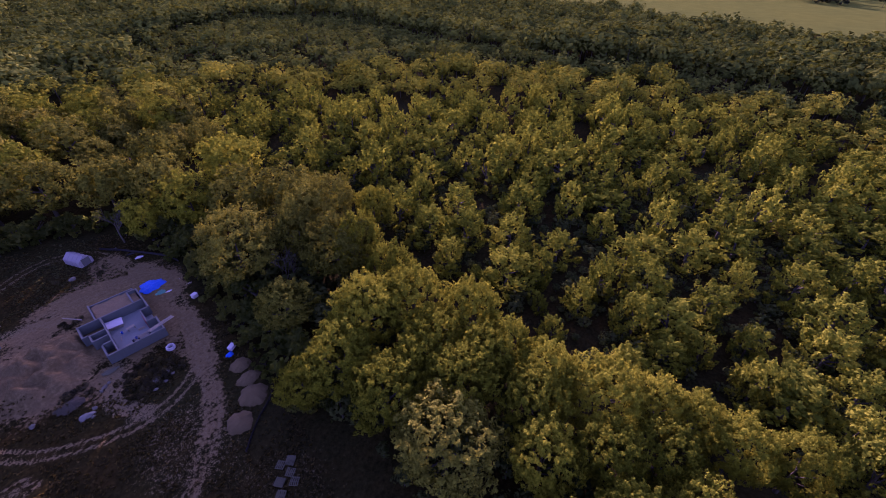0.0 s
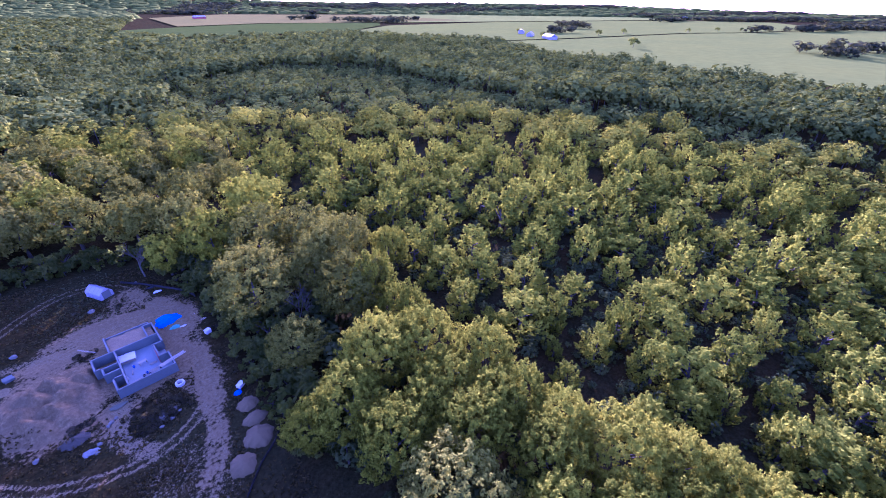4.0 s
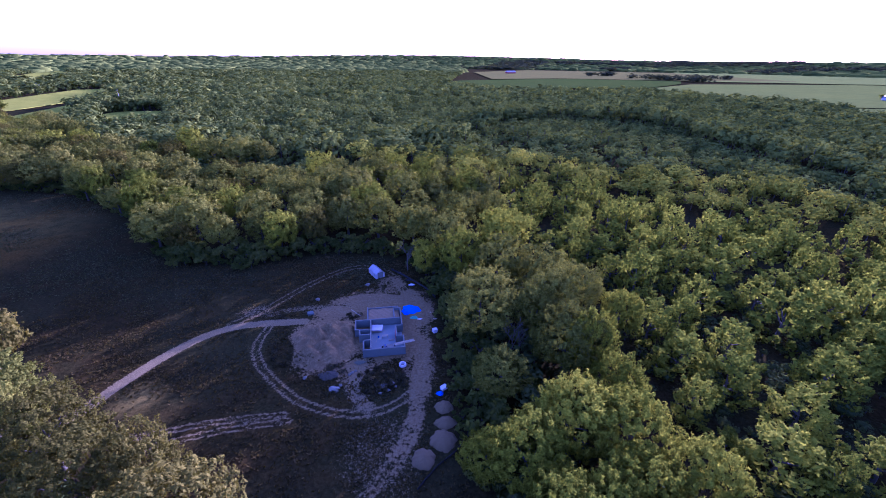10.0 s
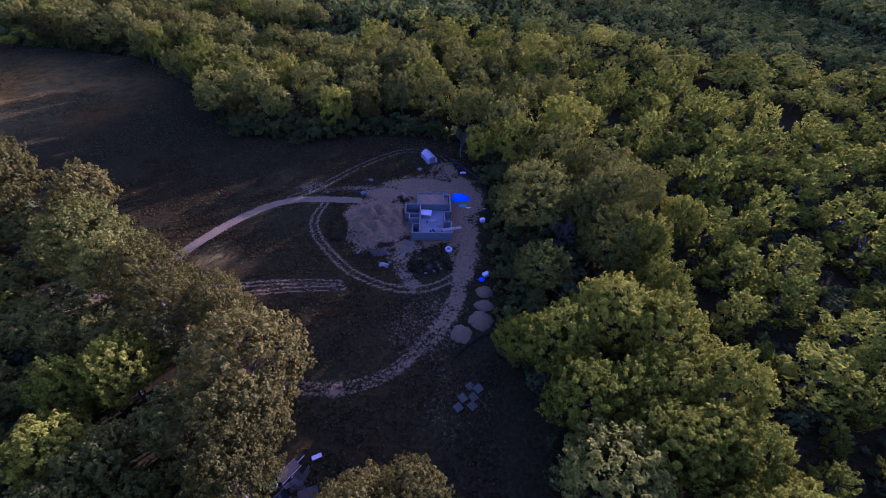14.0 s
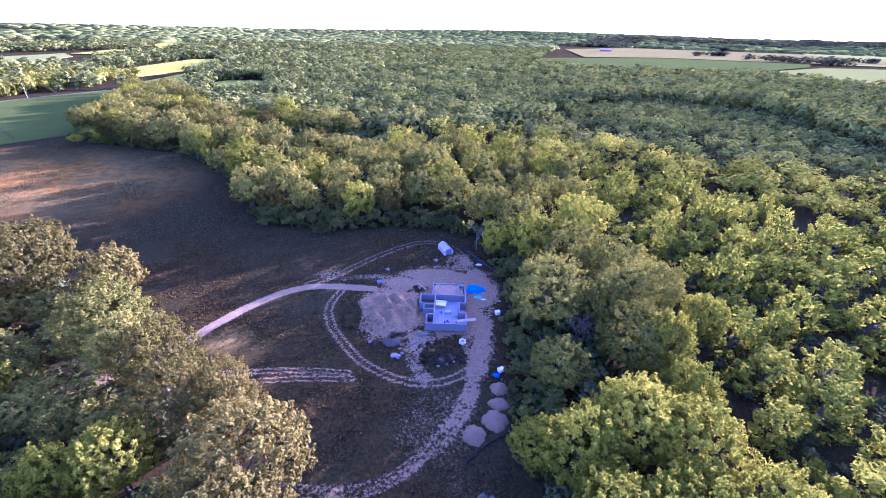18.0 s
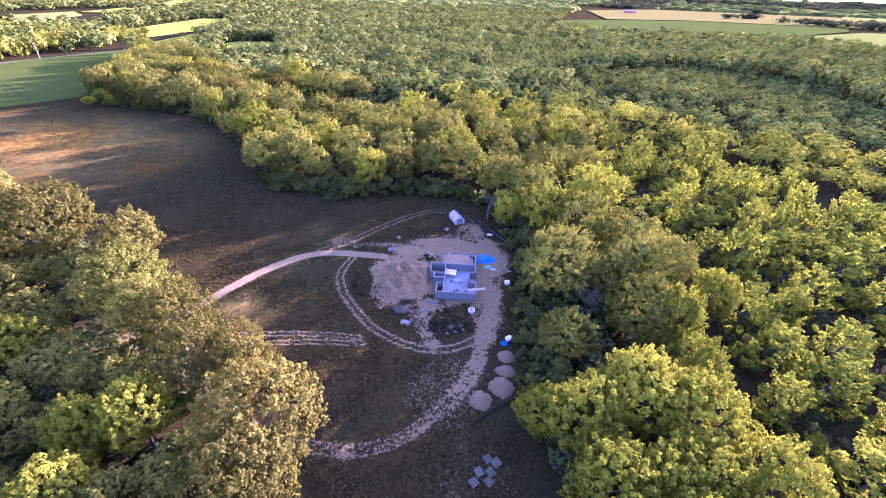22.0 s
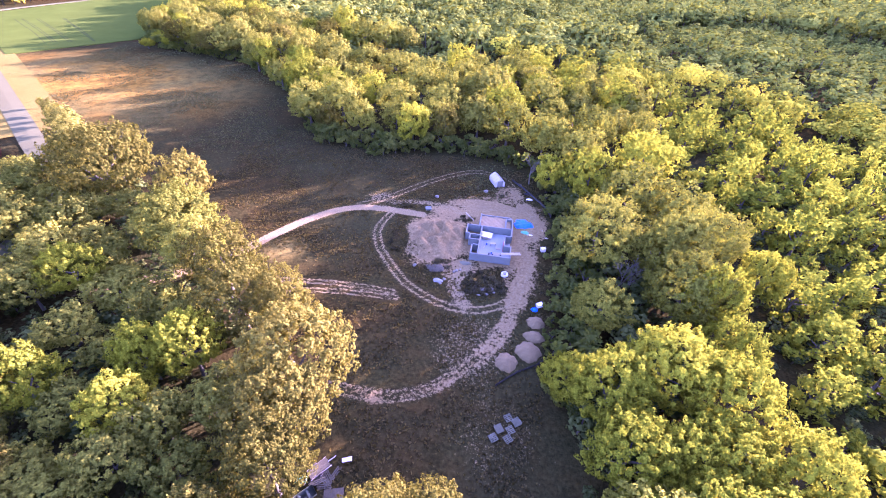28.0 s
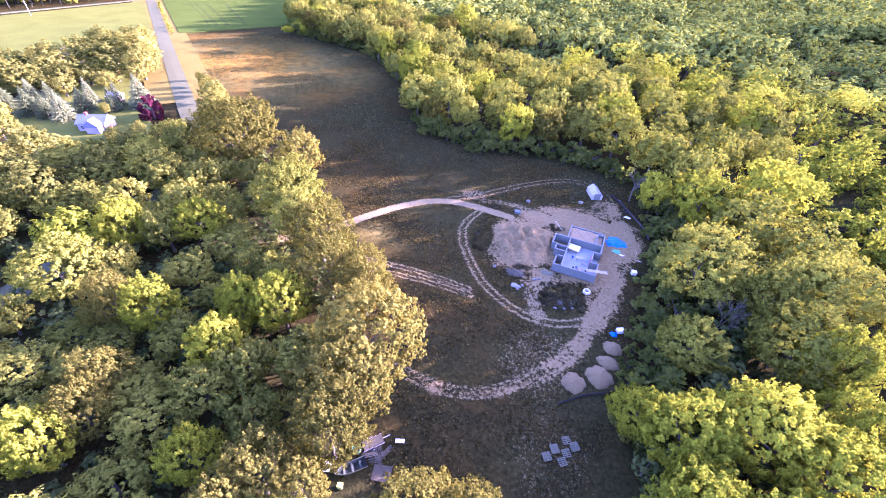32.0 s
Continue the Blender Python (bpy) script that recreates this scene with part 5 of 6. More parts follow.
def heap(at, rx, ry, h, seed, mat=None, label="grey gravel heap beside the lane", category="gravel heap", group="gravel heaps"):
    ob = thing("gravel_heap", at, label, category, group)
    bm = bmesh.new()
    bmesh.ops.create_grid(bm, x_segments=30, y_segments=30, size=1.0)
    kill = []
    for v in bm.verts:
        x, y = v.co.x, v.co.y
        a, d = math.atan2(y, x), math.hypot(x, y)
        lim = 0.93 + 0.05 * math.sin(a * 4 + seed) + 0.04 * math.sin(a * 9 + seed * 2)
        if d > lim + 0.05:
            kill.append(v)
        z = h * max(0, 1 - d / lim) ** 0.62 * (1 + 0.12 * noise.noise((x * 3 + seed, y * 3, seed))) + 0.09 * noise.noise((x * 9, y * 9, seed))
        v.co = (x * rx, y * ry, max(z, -0.05))
    bmesh.ops.delete(bm, geom=kill, context="VERTS")
    for f in bm.faces:
        f.smooth = True
    part("mound", bm, mat or GRAVEL, ob)


for i, (x, y, rx, ry, h) in enumerate(((2.9, 47.1, 2.15, 2.3, 1.1), (6.5, 50.4, 2.5, 2.5, 1.2), (7.4, 54.2, 2.2, 1.6, 0.9), (7.5, 57.9, 1.9, 1.8, 0.9))):
    heap((x, y, -0.02), rx, ry, h, i)
heap((-15.4, 68.7, 0.2), 2.2, 1.6, 0.7, 9, EARTH, "brown earth clod beside the sand heap", "earth heap", "earth heaps")


# ---- white hoop shed ----
def hoop_shed(at, turn):
    ob = thing("hoop_shed", at, "white fabric shed with a gabled roof", "shed", turn=turn)
    L, W = 5.0, 2.9
    prof = [(-W / 2, 0.0), (-W / 2, 1.3), (-W * 0.46, 1.5), (-W * 0.06, 2.38), (0, 2.45), (W * 0.06, 2.38), (W * 0.46, 1.5), (W / 2, 1.3), (W / 2, 0.0)]
    bm = bmesh.new()
    rings = []
    for i in range(9):
        y = -L / 2 + L * i / 8
        rings.append([bm.verts.new((x, y, z - (0.04 if i % 2 else 0) * (z > 1))) for x, z in prof])
    for a, b in zip(rings[:-1], rings[1:]):
        for j in range(len(prof) - 1):
            bm.faces.new((a[j], a[j + 1], b[j + 1], b[j]))
    bmesh.ops.solidify(bm, geom=bm.faces[:], thickness=0.03)
    part("cover", bm, WHITE, ob, "white fabric cover")
    for i, y in enumerate((-L / 2 + 0.04, L / 2 - 0.04)):
        bm = bmesh.new()
        bm.faces.new([bm.verts.new((x * 0.985, y, z * 0.985)) for x, z in prof])
        bmesh.ops.solidify(bm, geom=bm.faces[:], thickness=0.03)
        part("end_panel", bm, WHITE, ob)
    part("door_flap", boxed(-0.9, 0.9, -L / 2 - 0.03, -L / 2 - 0.005, 0.05, 1.9), MORTAR, ob, "grey door flap")
    for i in range(5):
        y = -L / 2 + L * i / 4
        v, f = tubes([[((x * 1.012, y, z * 1.012), 0.03) for x, z in prof]], 5)
        part("rib", np_mesh("rib", v, f, STEEL), None, ob)


hoop_shed((-6.9, 112.4, 0), 28)


# ---- loose things round the site ----
def ring_coil(at, radius, label):
    ob = thing("pipe_coil", at, label, "pipe coil")
    for k in range(4):
        pts = [((radius * (1 - 0.03 * (k % 2)) * math.cos(a), radius * (1 - 0.03 * (k % 2)) * math.sin(a), 0.12 + 0.13 * k), 0.16) for a in np.linspace(0, 2 * math.pi, 25)]
        v, f = tubes([pts], 7)
        part("loop", np_mesh("loop", v, f, WHITE, smooth=True), None, ob)


ring_coil((0.0, 70.3, 0.1), 0.62, "coil of white plastic pipe on the grass")


def crate(at, turn, size, label, mat=None):
    x, y, z = size
    ob = thing("crate", at, label, "container", "containers by the lane", turn=turn)
    part("body", boxed(-x / 2, x / 2, -y / 2, y / 2, 0.1, z, bevel=0.06), mat or WHITE, ob)
    part("lid", boxed(-x / 2 - 0.03, x / 2 + 0.03, -y / 2 - 0.03, y / 2 + 0.03, z, z + 0.1, bevel=0.03), mat or WHITE, ob)
    for i in (-0.35, 0.35):
        part("runner", boxed(-x / 2, x / 2, i * y - 0.05, i * y + 0.05, 0, 0.1), PALLET, ob)


crate((8.0, 81.6, 0), 20, (1.1, 0.9, 0.9), "white plastic container on runners beside the lane")
crate((8.0, 62.6, 0), 35, (1.3, 0.9, 0.7), "white container beside a blue bundle")
draped("bundle", (7.1, 61.4, 0), 0.8, 0.7, 0.5, TARP, "small crumpled blue tarpaulin bundle", "tarpaulin", 5)
draped("white_wrap", (-13.9, 64.8, 0.05), 1.3, 0.8, 0.3, MORTAR, "crumpled white plastic wrap on the grass", "plastic sheet", 8)
draped("green_wrap", (3.3, 88.2, 0.0), 1.3, 1.0, 0.25, GREEN, "crumpled green mesh sheet on bare earth", "plastic sheet", 4)
draped("white_wrap", (4.7, 87.4, 0.0), 0.9, 0.35, 0.2, WHITE, "small white sheet on bare earth", "plastic sheet", 6)
draped("white_wrap", (-9.2, 72.2, 0.0), 1.5, 0.7, 0.3, PALLET, "pale rubble and wrap before the front wall", "rubble", 7)
draped("white_wrap", (3.4, 105.2, 0), 1.0, 0.6, 0.25, WHITE, "crumpled white sheet by the silt fence", "plastic sheet", 3)
draped("purple_wrap", (2.6, 108, 0), 1.2, 0.5, 0.3, BLACK, "dark crumpled sheet by the silt fence", "plastic sheet", 11)
boards("plank_stack", (8.2, 88.6, 0), 100, 5, 3.4, 0.22, 0.12, LUMBER, "loose pale planks on the ground at the wood's edge")
boards("plank_stack", (8.9, 80.2, 0), 60, 2, 1.8, 0.2, 0.1, LUMBER, "two short planks beside a white container")
boards("plank_stack", (-11.5, 90.5, 0.9), 130, 2, 4.2, 0.08, 0.06, LUMBER, "two long poles leaning on the sand heap")
ob = boards("block_stack", (-23.0, 92.3, 0), 15, 3, 1.5, 0.4, 0.5, BLOCK, "stack of grey blocks beside the drive")


def rock(at, size, seed, label="pale field stone in the grass"):
    bm = bmesh.new()
    bmesh.ops.create_icosphere(bm, subdivisions=2, radius=1)
    for v in bm.verts:
        k = 1 + 0.4 * noise.noise(v.co * 1.3 + Vector((seed, 0, 0)))
        v.co = Vector((v.co.x * size * k * 1.2, v.co.y * size * k, (v.co.z * 0.6 + 0.35) * size * k))
    me = bpy.data.meshes.new("rock")
    bm.to_mesh(me)
    bm.free()
    me.materials.append(STONE)
    ob = new("rock", me)
    ob.matrix_basis = pose(*at, 0, 0, seed * 40)
    tagged(ob, label, "rock", "field stones")


for i, (x, y, s_) in enumerate(((-22.3, 99, 0.55), (-9.3, 105.9, 0.6), (-3.9, 64.1, 0.6), (-2.2, 64.8, 0.45), (-3.0, 63.2, 0.35), (-1.6, 64.0, 0.3), (-20.1, 68.5, 0.4), (0.2, 112.7, 0.45), (-12.6, 65.6, 0.35), (-13.1, 64.0, 0.3),
                                (-10.6, 69.0, 0.4), (-9.9, 69.6, 0.3), (-11.1, 68.5, 0.3), (-4.6, 62.6, 0.3), (-5.3, 64.6, 0.25))):
    rock((x, y, float(mound(np.array([[x, y]]))[0])), s_, i)


def silt_fence(points):
    ob = thing("silt_fence", (*points[0], 0), "low black fabric silt fence on wooden stakes", "fence", "silt fences")
    line_ = spline(points, 2.4) - np.array(points[0])
    for a, b in zip(line_[:-1], line_[1:]):
        d = (b - a) / np.linalg.norm(b - a)
        nrm = np.array([-d[1], d[0]]) * 0.02
        part("fabric", prism([a + nrm, b + nrm, b - nrm, a - nrm], 0.0, 0.6), BLACK, ob)
        part("stake", prism([a + nrm * 2 + d * 0.03, a + nrm * 2 - d * 0.03, a - nrm * 2 - d * 0.03, a - nrm * 2 + d * 0.03], 0.0, 0.68), BARK, ob)


silt_fence([(-2.5, 115), (1.5, 110.5), (4.8, 106), (8, 101.5), (9.6, 97)])
silt_fence([(1.6, 41.8), (5, 45.4), (8, 47.6), (10.5, 50.5)])


# ---- pallets ----
def build_pallet():
    ob = thing("pallet", (0, 0, 0), "weathered grey wooden pallet on the grass", "pallet", "pallets")
    for i in range(5):
        y = -0.54 + 0.27 * i
        part("deck_board", boxed(-0.6, 0.6, y - 0.07, y + 0.07, 0.11, 0.135), PALLET, ob)
    for x in (-0.55, 0, 0.55):
        part("stringer", boxed(x - 0.04, x + 0.04, -0.59, 0.59, 0.02, 0.11), PALLET, ob)
    for y in (-0.5, 0, 0.5):
        part("bottom_board", boxed(-0.6, 0.6, y - 0.05, y + 0.05, 0.0, 0.02), PALLET, ob)
    return ob


pallet = build_pallet()
pallet.matrix_basis = pose(4.3, 36.6, 0.05, 0, 0, 38)
for x, y, z, a in ((5.6, 36.1, 0.05, 40), (5.6, 36.1, 0.20, 36), (5.65, 36.15, 0.35, 42), (3.1, 34.4, 0.05, 35), (3.1, 34.4, 0.20, 40), (3.05, 34.4, 0.35, 36), (2.4, 32.8, 0.05, 42), (2.4, 32.8, 0.2, 40), (4.8, 34.7, 0.05, 38), (4.6, 33.2, 0.05, 44)):
    copy_thing(pallet, pose(x, y, z, 0, 0, a))


# ---- boat, trailer and odds and ends in the yard under the oaks ----
# Hull, deck, boards and pad are darkened: shade from overhead trees in their colour.
def boat(at, turn):
    ob = thing("rowing_boat", at, "grey aluminium rowing boat lying in the yard", "boat", turn=turn)
    L, W, H = 4.4, 1.55, 0.65
    bm = bmesh.new()
    secs = []
    for i in range(13):
        t = i / 12
        w = W / 2 * (1 - max(0, (t - 0.45) / 0.55) ** 2.2) + 0.01
        lift = 0.28 * max(0, (t - 0.5) / 0.5) ** 2
        secs.append([bm.verts.new((L * (t - 0.5), y * w, z + lift * (1 - z / H * 0.4))) for y, z in ((-1, H), (-0.92, 0.3), (-0.7, 0.05), (0, 0.0), (0.7, 0.05), (0.92, 0.3), (1, H))])
    for a, b in zip(secs[:-1], secs[1:]):
        for j in range(6):
            bm.faces.new((a[j], b[j], b[j + 1], a[j + 1]))
    bm.faces.new(secs[0])
    bmesh.ops.solidify(bm, geom=bm.faces[:], thickness=0.03)
    part("hull", bm, ALUM, ob)
    for x in (-1.3, -0.2, 0.9):
        part("thwart", boxed(x - 0.15, x + 0.15, -W * 0.44, W * 0.44, 0.38, 0.43), ALUM, ob, "flat cross seat")
    for s_ in (-1, 1):
        pts = [((L * (i / 12 - 0.5), s_ * (W / 2 * (1 - max(0, (i / 12 - 0.45) / 0.55) ** 2.2) + 0.01), H + 0.17 * max(0, (i / 12 - 0.5) / 0.5) ** 2), 0.035) for i in range(13)]
        v, f = tubes([pts], 5)
        part("gunwale", np_mesh("gunwale", v, f, ALUM), None, ob)


boat((-21.2, 18.0, 0.1), 232)


def wheel(parent, x, y, r, w):
    bm = bmesh.new()
    bmesh.ops.create_cone(bm, cap_ends=True, segments=16, radius1=r, radius2=r, depth=w, matrix=Matrix.Translation((x, y, r)) @ Matrix.Rotation(radians(90), 4, "X"))
    t = part("wheel", bm, RUBBER, parent, "black rubber tyre")
    bm = bmesh.new()
    bmesh.ops.create_cone(bm, cap_ends=True, segments=12, radius1=r * 0.5, radius2=r * 0.5, depth=w + 0.03, matrix=Matrix.Translation((x, y, r)) @ Matrix.Rotation(radians(90), 4, "X"))
    part("rim", bm, STEEL, t)


def trailer(at, turn):
    ob = thing("flat_trailer", at, "rusty flat trailer frame with wooden deck", "trailer", turn=turn)
    for i in range(6):
        part("deck_board", boxed(-1.5, 1.5, -0.72 + 0.25 * i, -0.5 + 0.25 * i, 0.5, 0.55), BARK, ob)
    for y in (-0.75, 0.75):
        part("rail", boxed(-1.55, 1.55, y - 0.04, y + 0.04, 0.42, 0.5), STEEL, ob)
    part("tongue", boxed(1.5, 2.7, -0.05, 0.05, 0.4, 0.48), STEEL, ob)
    wheel(ob, -0.2, -0.9, 0.32, 0.18)
    wheel(ob, -0.2, 0.9, 0.32, 0.18)


trailer((-20.6, 22.4, 0), 55)


def mower(at, turn, label, mat):
    ob = thing("riding_mower", at, label, "mower", "yard machines", turn=turn)
    part("body", boxed(-0.2, 0.8, -0.3, 0.3, 0.35, 0.8, bevel=0.08), mat, ob)
    part("fender", boxed(-0.8, -0.1, -0.45, 0.45, 0.45, 0.6, bevel=0.06), mat, ob)
    part("seat", boxed(-0.65, -0.25, -0.22, 0.22, 0.6, 0.72, bevel=0.05), BLACK, ob)
    part("backrest", boxed(-0.72, -0.62, -0.22, 0.22, 0.7, 1.05, bevel=0.04), BLACK, ob)
    part("deck", boxed(-0.2, 0.55, -0.55, 0.55, 0.12, 0.28, bevel=0.05), mat, ob)
    for x, y, r in ((-0.45, -0.42, 0.25), (-0.45, 0.42, 0.25), (0.6, -0.36, 0.18), (0.6, 0.36, 0.18)):
        wheel(ob, x, y, r, 0.16)
    v, f = tubes([[((0.05, 0, 0.75), 0.03), ((-0.1, 0, 1.0), 0.03)]], 6)
    part("steering_column", np_mesh("steering_column", v, f, BLACK), None, ob)


mower((-22.2, 20.4, 0), 200, "green riding mower beside the boat", GREEN)
mower((-24.3, 16.6, 0), 120, "pale riding mower standing in the yard", STEEL)
boards("lumber_stack", (-19.2, 22.0, 0), 140, 4, 2.2, 0.14, 0.14, BARK, "untidy stack of grey lumber")
boards("lumber_stack", (-19.8, 20.9, 0.3), 40, 3, 1.8, 0.14, 0.1, DEADWOOD, "short boards leaning on a lumber stack")
for i, (x, y, a, tl) in enumerate(((-20.6, 21.2, 62, 12), (-19.4, 21.4, 150, 0), (-18.9, 20.6, 20, 8), (-20.2, 23.0, 100, 0), (-18.2, 22.6, 75, 15))):
    boards("scrap_boards", (x, y, 0.05), a, 3, 1.9, 0.16, 0.06, DEADWOOD if i % 2 else BARK, "weathered scrap boards in an untidy heap", tilt=tl, group="scrap boards in the yard")
ob = thing("yellow_bin", (-21.1, 15.5, 0), "small yellow-green plastic bin in the yard", "bin", turn=20)
part("body", boxed(-0.35, 0.35, -0.3, 0.3, 0.0, 0.6, bevel=0.05), MAPLEPAINT, ob)
part("lid", boxed(-0.38, 0.38, -0.33, 0.33, 0.6, 0.68, bevel=0.03), MAPLEPAINT, ob)
ob = thing("lawn_chair", (-17.4, 24.5, 0), "white folding lounge chair on the grass", "chair", turn=25)
part("seat", boxed(-0.6, 0.25, -0.3, 0.3, 0.32, 0.37), WHITE, ob)
part("backrest", box(bmesh.new(), 0.25, 0.75, -0.3, 0.3, 0.36, 0.41), WHITE, ob)
for x in (-0.5, 0.6):
    for y in (-0.27, 0.27):
        part("leg", boxed(x - 0.02, x + 0.02, y - 0.02, y + 0.02, 0, 0.34), STEEL, ob)
ob = thing("concrete_pad", (-17.2, 19.6, 0), "flat grey concrete pad in the yard", "pad", kind="structure", turn=20)
part("pad", boxed(-1.3, 1.3, -1.1, 1.1, -0.1, 0.12, bevel=0.02), EARTH, ob)


# ---- neighbours' houses, sheds and barns ----
def gabled(name, at, turn, L, W, wall, rise, wall_mat, roof_mat, label, category="house", windows=3, chimney=True, wing=None):
    ob = thing(name, at, label, category, turn=turn)

    def block(x0, x1, y0, y1, along):
        part("wall", boxed(x0, x1, y0, y1, -0.1, wall), wall_mat, ob)
        bm = bmesh.new()
        o = 0.4
        if along:
            m = (y0 + y1) / 2
            prof = [((x, y0 - o, wall - 0.15), (x, m, wall + rise), (x, y1 + o, wall - 0.15)) for x in (x0 - o, x1 + o)]
        else:
            m = (x0 + x1) / 2
            prof = [((x0 - o, y, wall - 0.15), (m, y, wall + rise), (x1 + o, y, wall - 0.15)) for y in (y0 - o, y1 + o)]
        a = [bm.verts.new(q) for q in prof[0]]
        b = [bm.verts.new(q) for q in prof[1]]
        top = [bm.verts.new((q.co.x, q.co.y, q.co.z + 0.18)) for q in a], [bm.verts.new((q.co.x, q.co.y, q.co.z + 0.18)) for q in b]
        bm.faces.new(a)
        bm.faces.new(b[::-1])
        for i in range(2):
            bm.faces.new((top[0][i], top[0][i + 1], top[1][i + 1], top[1][i]))
            bm.faces.new((a[i], b[i], b[i + 1], a[i + 1]))
            bm.faces.new((a[i], a[i + 1], top[0][i + 1], top[0][i]))
            bm.faces.new((b[i], top[1][i], top[1][i + 1], b[i + 1]))
        for i in (0, 2):
            bm.faces.new((a[i], top[0][i], top[1][i], b[i]))
        r = part("roof", bm, roof_mat, ob)
        if chimney and along:
            part("chimney", boxed(x0 + 2, x0 + 2.7, m - 0.35, m + 0.35, wall + rise - 0.9, wall + rise + 0.9), BRICKRED, r, "brick chimney")

    block(-L / 2, L / 2, -W / 2, W / 2, True)
    if wing:
        block(*wing, False)
    for s_ in (-1, 1):
        for i in range(windows):
            x = -L / 2 + L * (i + 0.5) / windows
            y = s_ * W / 2
            w = part("window", boxed(x - 0.5, x + 0.5, min(y, y + s_ * 0.04), max(y, y + s_ * 0.04), 1.0, 2.1), SIDING, ob)
            part("pane", boxed(x - 0.42, x + 0.42, min(y, y + s_ * 0.06), max(y, y + s_ * 0.06), 1.08, 2.02), GLASS, w)
    part("door", boxed(L / 2, L / 2 + 0.05, -0.5, 0.5, 0.0, 2.1), BRICKRED, ob)
    return ob


gabled("house", (-166.5, 67.5, 0), 32, 8.6, 6, 2.7, 2.0, SIDING, ROOFWHITE, "white farmhouse with a pale blue-grey metal roof", wing=(-0.5, 3.6, -5.4, -2.8))
gabled("garage", (-188, 86.5, 0), 30, 4.2, 3.4, 2.2, 1.2, SIDING, SHINGLE, "small white garage among spruces", "garage", 1, False)
gabled("house", (-258, 109, 0), 20, 11, 7, 2.8, 2.2, SIDING, SHINGLE, "house with a dull grey roof under trees", windows=3)
gabled("barn", (-470, 330, 0), 70, 26, 12, 4.5, 3.5, BRICKRED, SHINGLE, "long dark barn beside the road", "barn", 5, False)
gabled("barn", (926, 726, 1.4), 40, 26, 14, 5, 4, SIDING, ROOFWHITE, "distant white-roofed farm building", "barn", 4, False)
gabled("barn", (819, 566, 1.0), 60, 40, 16, 5, 4, SIDING, ROOFWHITE, "long white-roofed farm shed by the woods", "barn", 5, False)
gabled("barn", (850, 640, 1.2), 20, 18, 12, 5, 4, SIDING, SHINGLE, "grey-roofed farm building among trees", "barn", 3, False)
gabled("barn", (2560, 960, 6), 10, 60, 24, 8, 6, SIDING, ROOFWHITE, "far white farm building", "barn", 5, False)
gabled("barn", (-625, 838, 3), 20, 30, 14, 5, 4, SIDING, ROOFWHITE, "far white farm shed at a field's end", "barn", 4, False)
gabled("barn", (560, 2090, 4), 20, 50, 16, 6, 5, BRICKRED, SHINGLE, "far red-roofed barn in stubble fields", "barn", 4, False)


# ---- spruces and yard trees ----
def make_spruce(height, radius, seed):
    g = np.random.default_rng(seed)
    n = 1500
    t = g.random(n) ** 0.65
    a = g.uniform(0, 6.28, n)
    tier = 0.78 + 0.22 * np.sin(t * 60)
    r = radius * t * tier * g.uniform(0.55, 1.05, n)
    z = height * (1 - t) * 0.95 + 0.4
    p = np.column_stack([r * np.cos(a), r * np.sin(a), z])
    out = np.column_stack([np.cos(a), np.sin(a), np.full(n, -0.25)])
    acr = np.column_stack([-np.sin(a), np.cos(a), g.normal(0, 0.25, n)])
    s_ = g.uniform(0.5, 1.1, n)[:, None] * (0.35 + 0.5 * t[:, None])
    up_ = np.array([0, 0, 0.12])
    v = np.stack([p - out * s_ * 0.6, p + acr * s_ * 0.4 - up_, p + out * s_ * 0.7, p - acr * s_ * 0.4 - up_], 1).reshape(-1, 3)
    tv, tf = tubes([[((0, 0, 0), 0.28), ((0, 0, height * 0.5), 0.17), ((0, 0, height * 0.95), 0.03)]], 6)
    return np_mesh("trunk", tv, tf, BARK), np_mesh("crown", v, np.arange(n * 4).reshape(n, 4), SPRUCE), None, None


FIR = Kind("spruce_tree", SPRUCE, [make_spruce(13, 3.3, 200 + i) for i in range(3)], "blue-green spruce in a yard by the road")
FIR.height, FIR.radius = 13, 3.3
for x, y, hh, w in ((-181, 84, 8.0, 1.5), (-192, 80, 8.5, 1.6), (-216, 57, 8.4, 2.24), (-207, 60, 8.8, 2.38), (-197, 62.5, 8.4, 2.24), (-190, 64, 7.8, 2.09), (-183, 66, 8.4, 2.24), (-186, 74, 7.8, 2.24), (-178, 80, 7.4, 1.94), (-173, 88, 10.7, 2.09), (-212, 70, 7.4, 2.09), (-200, 71, 7.8, 2.24), (-222, 62, 8.4, 2.24)):
    plant(FIR, x, y, hh * 1.25, w * 0.78, "spruces in the yard")
YARD = make_kind("yard_tree", YARDLEAF, "leafy green yard tree beside the road", 15, 5.4, 0.8, 150, 2600, 0.46, 4, 171, dome=True)
RED = make_kind("red_maple_tree", REDLEAF, "dark red ornamental maple beside the road", 7, 2.8, 0.3, 26, 1900, 0.42, 1, 251, plume=True)
plant(RED, -159.5, 83, 9.0, 1.25)
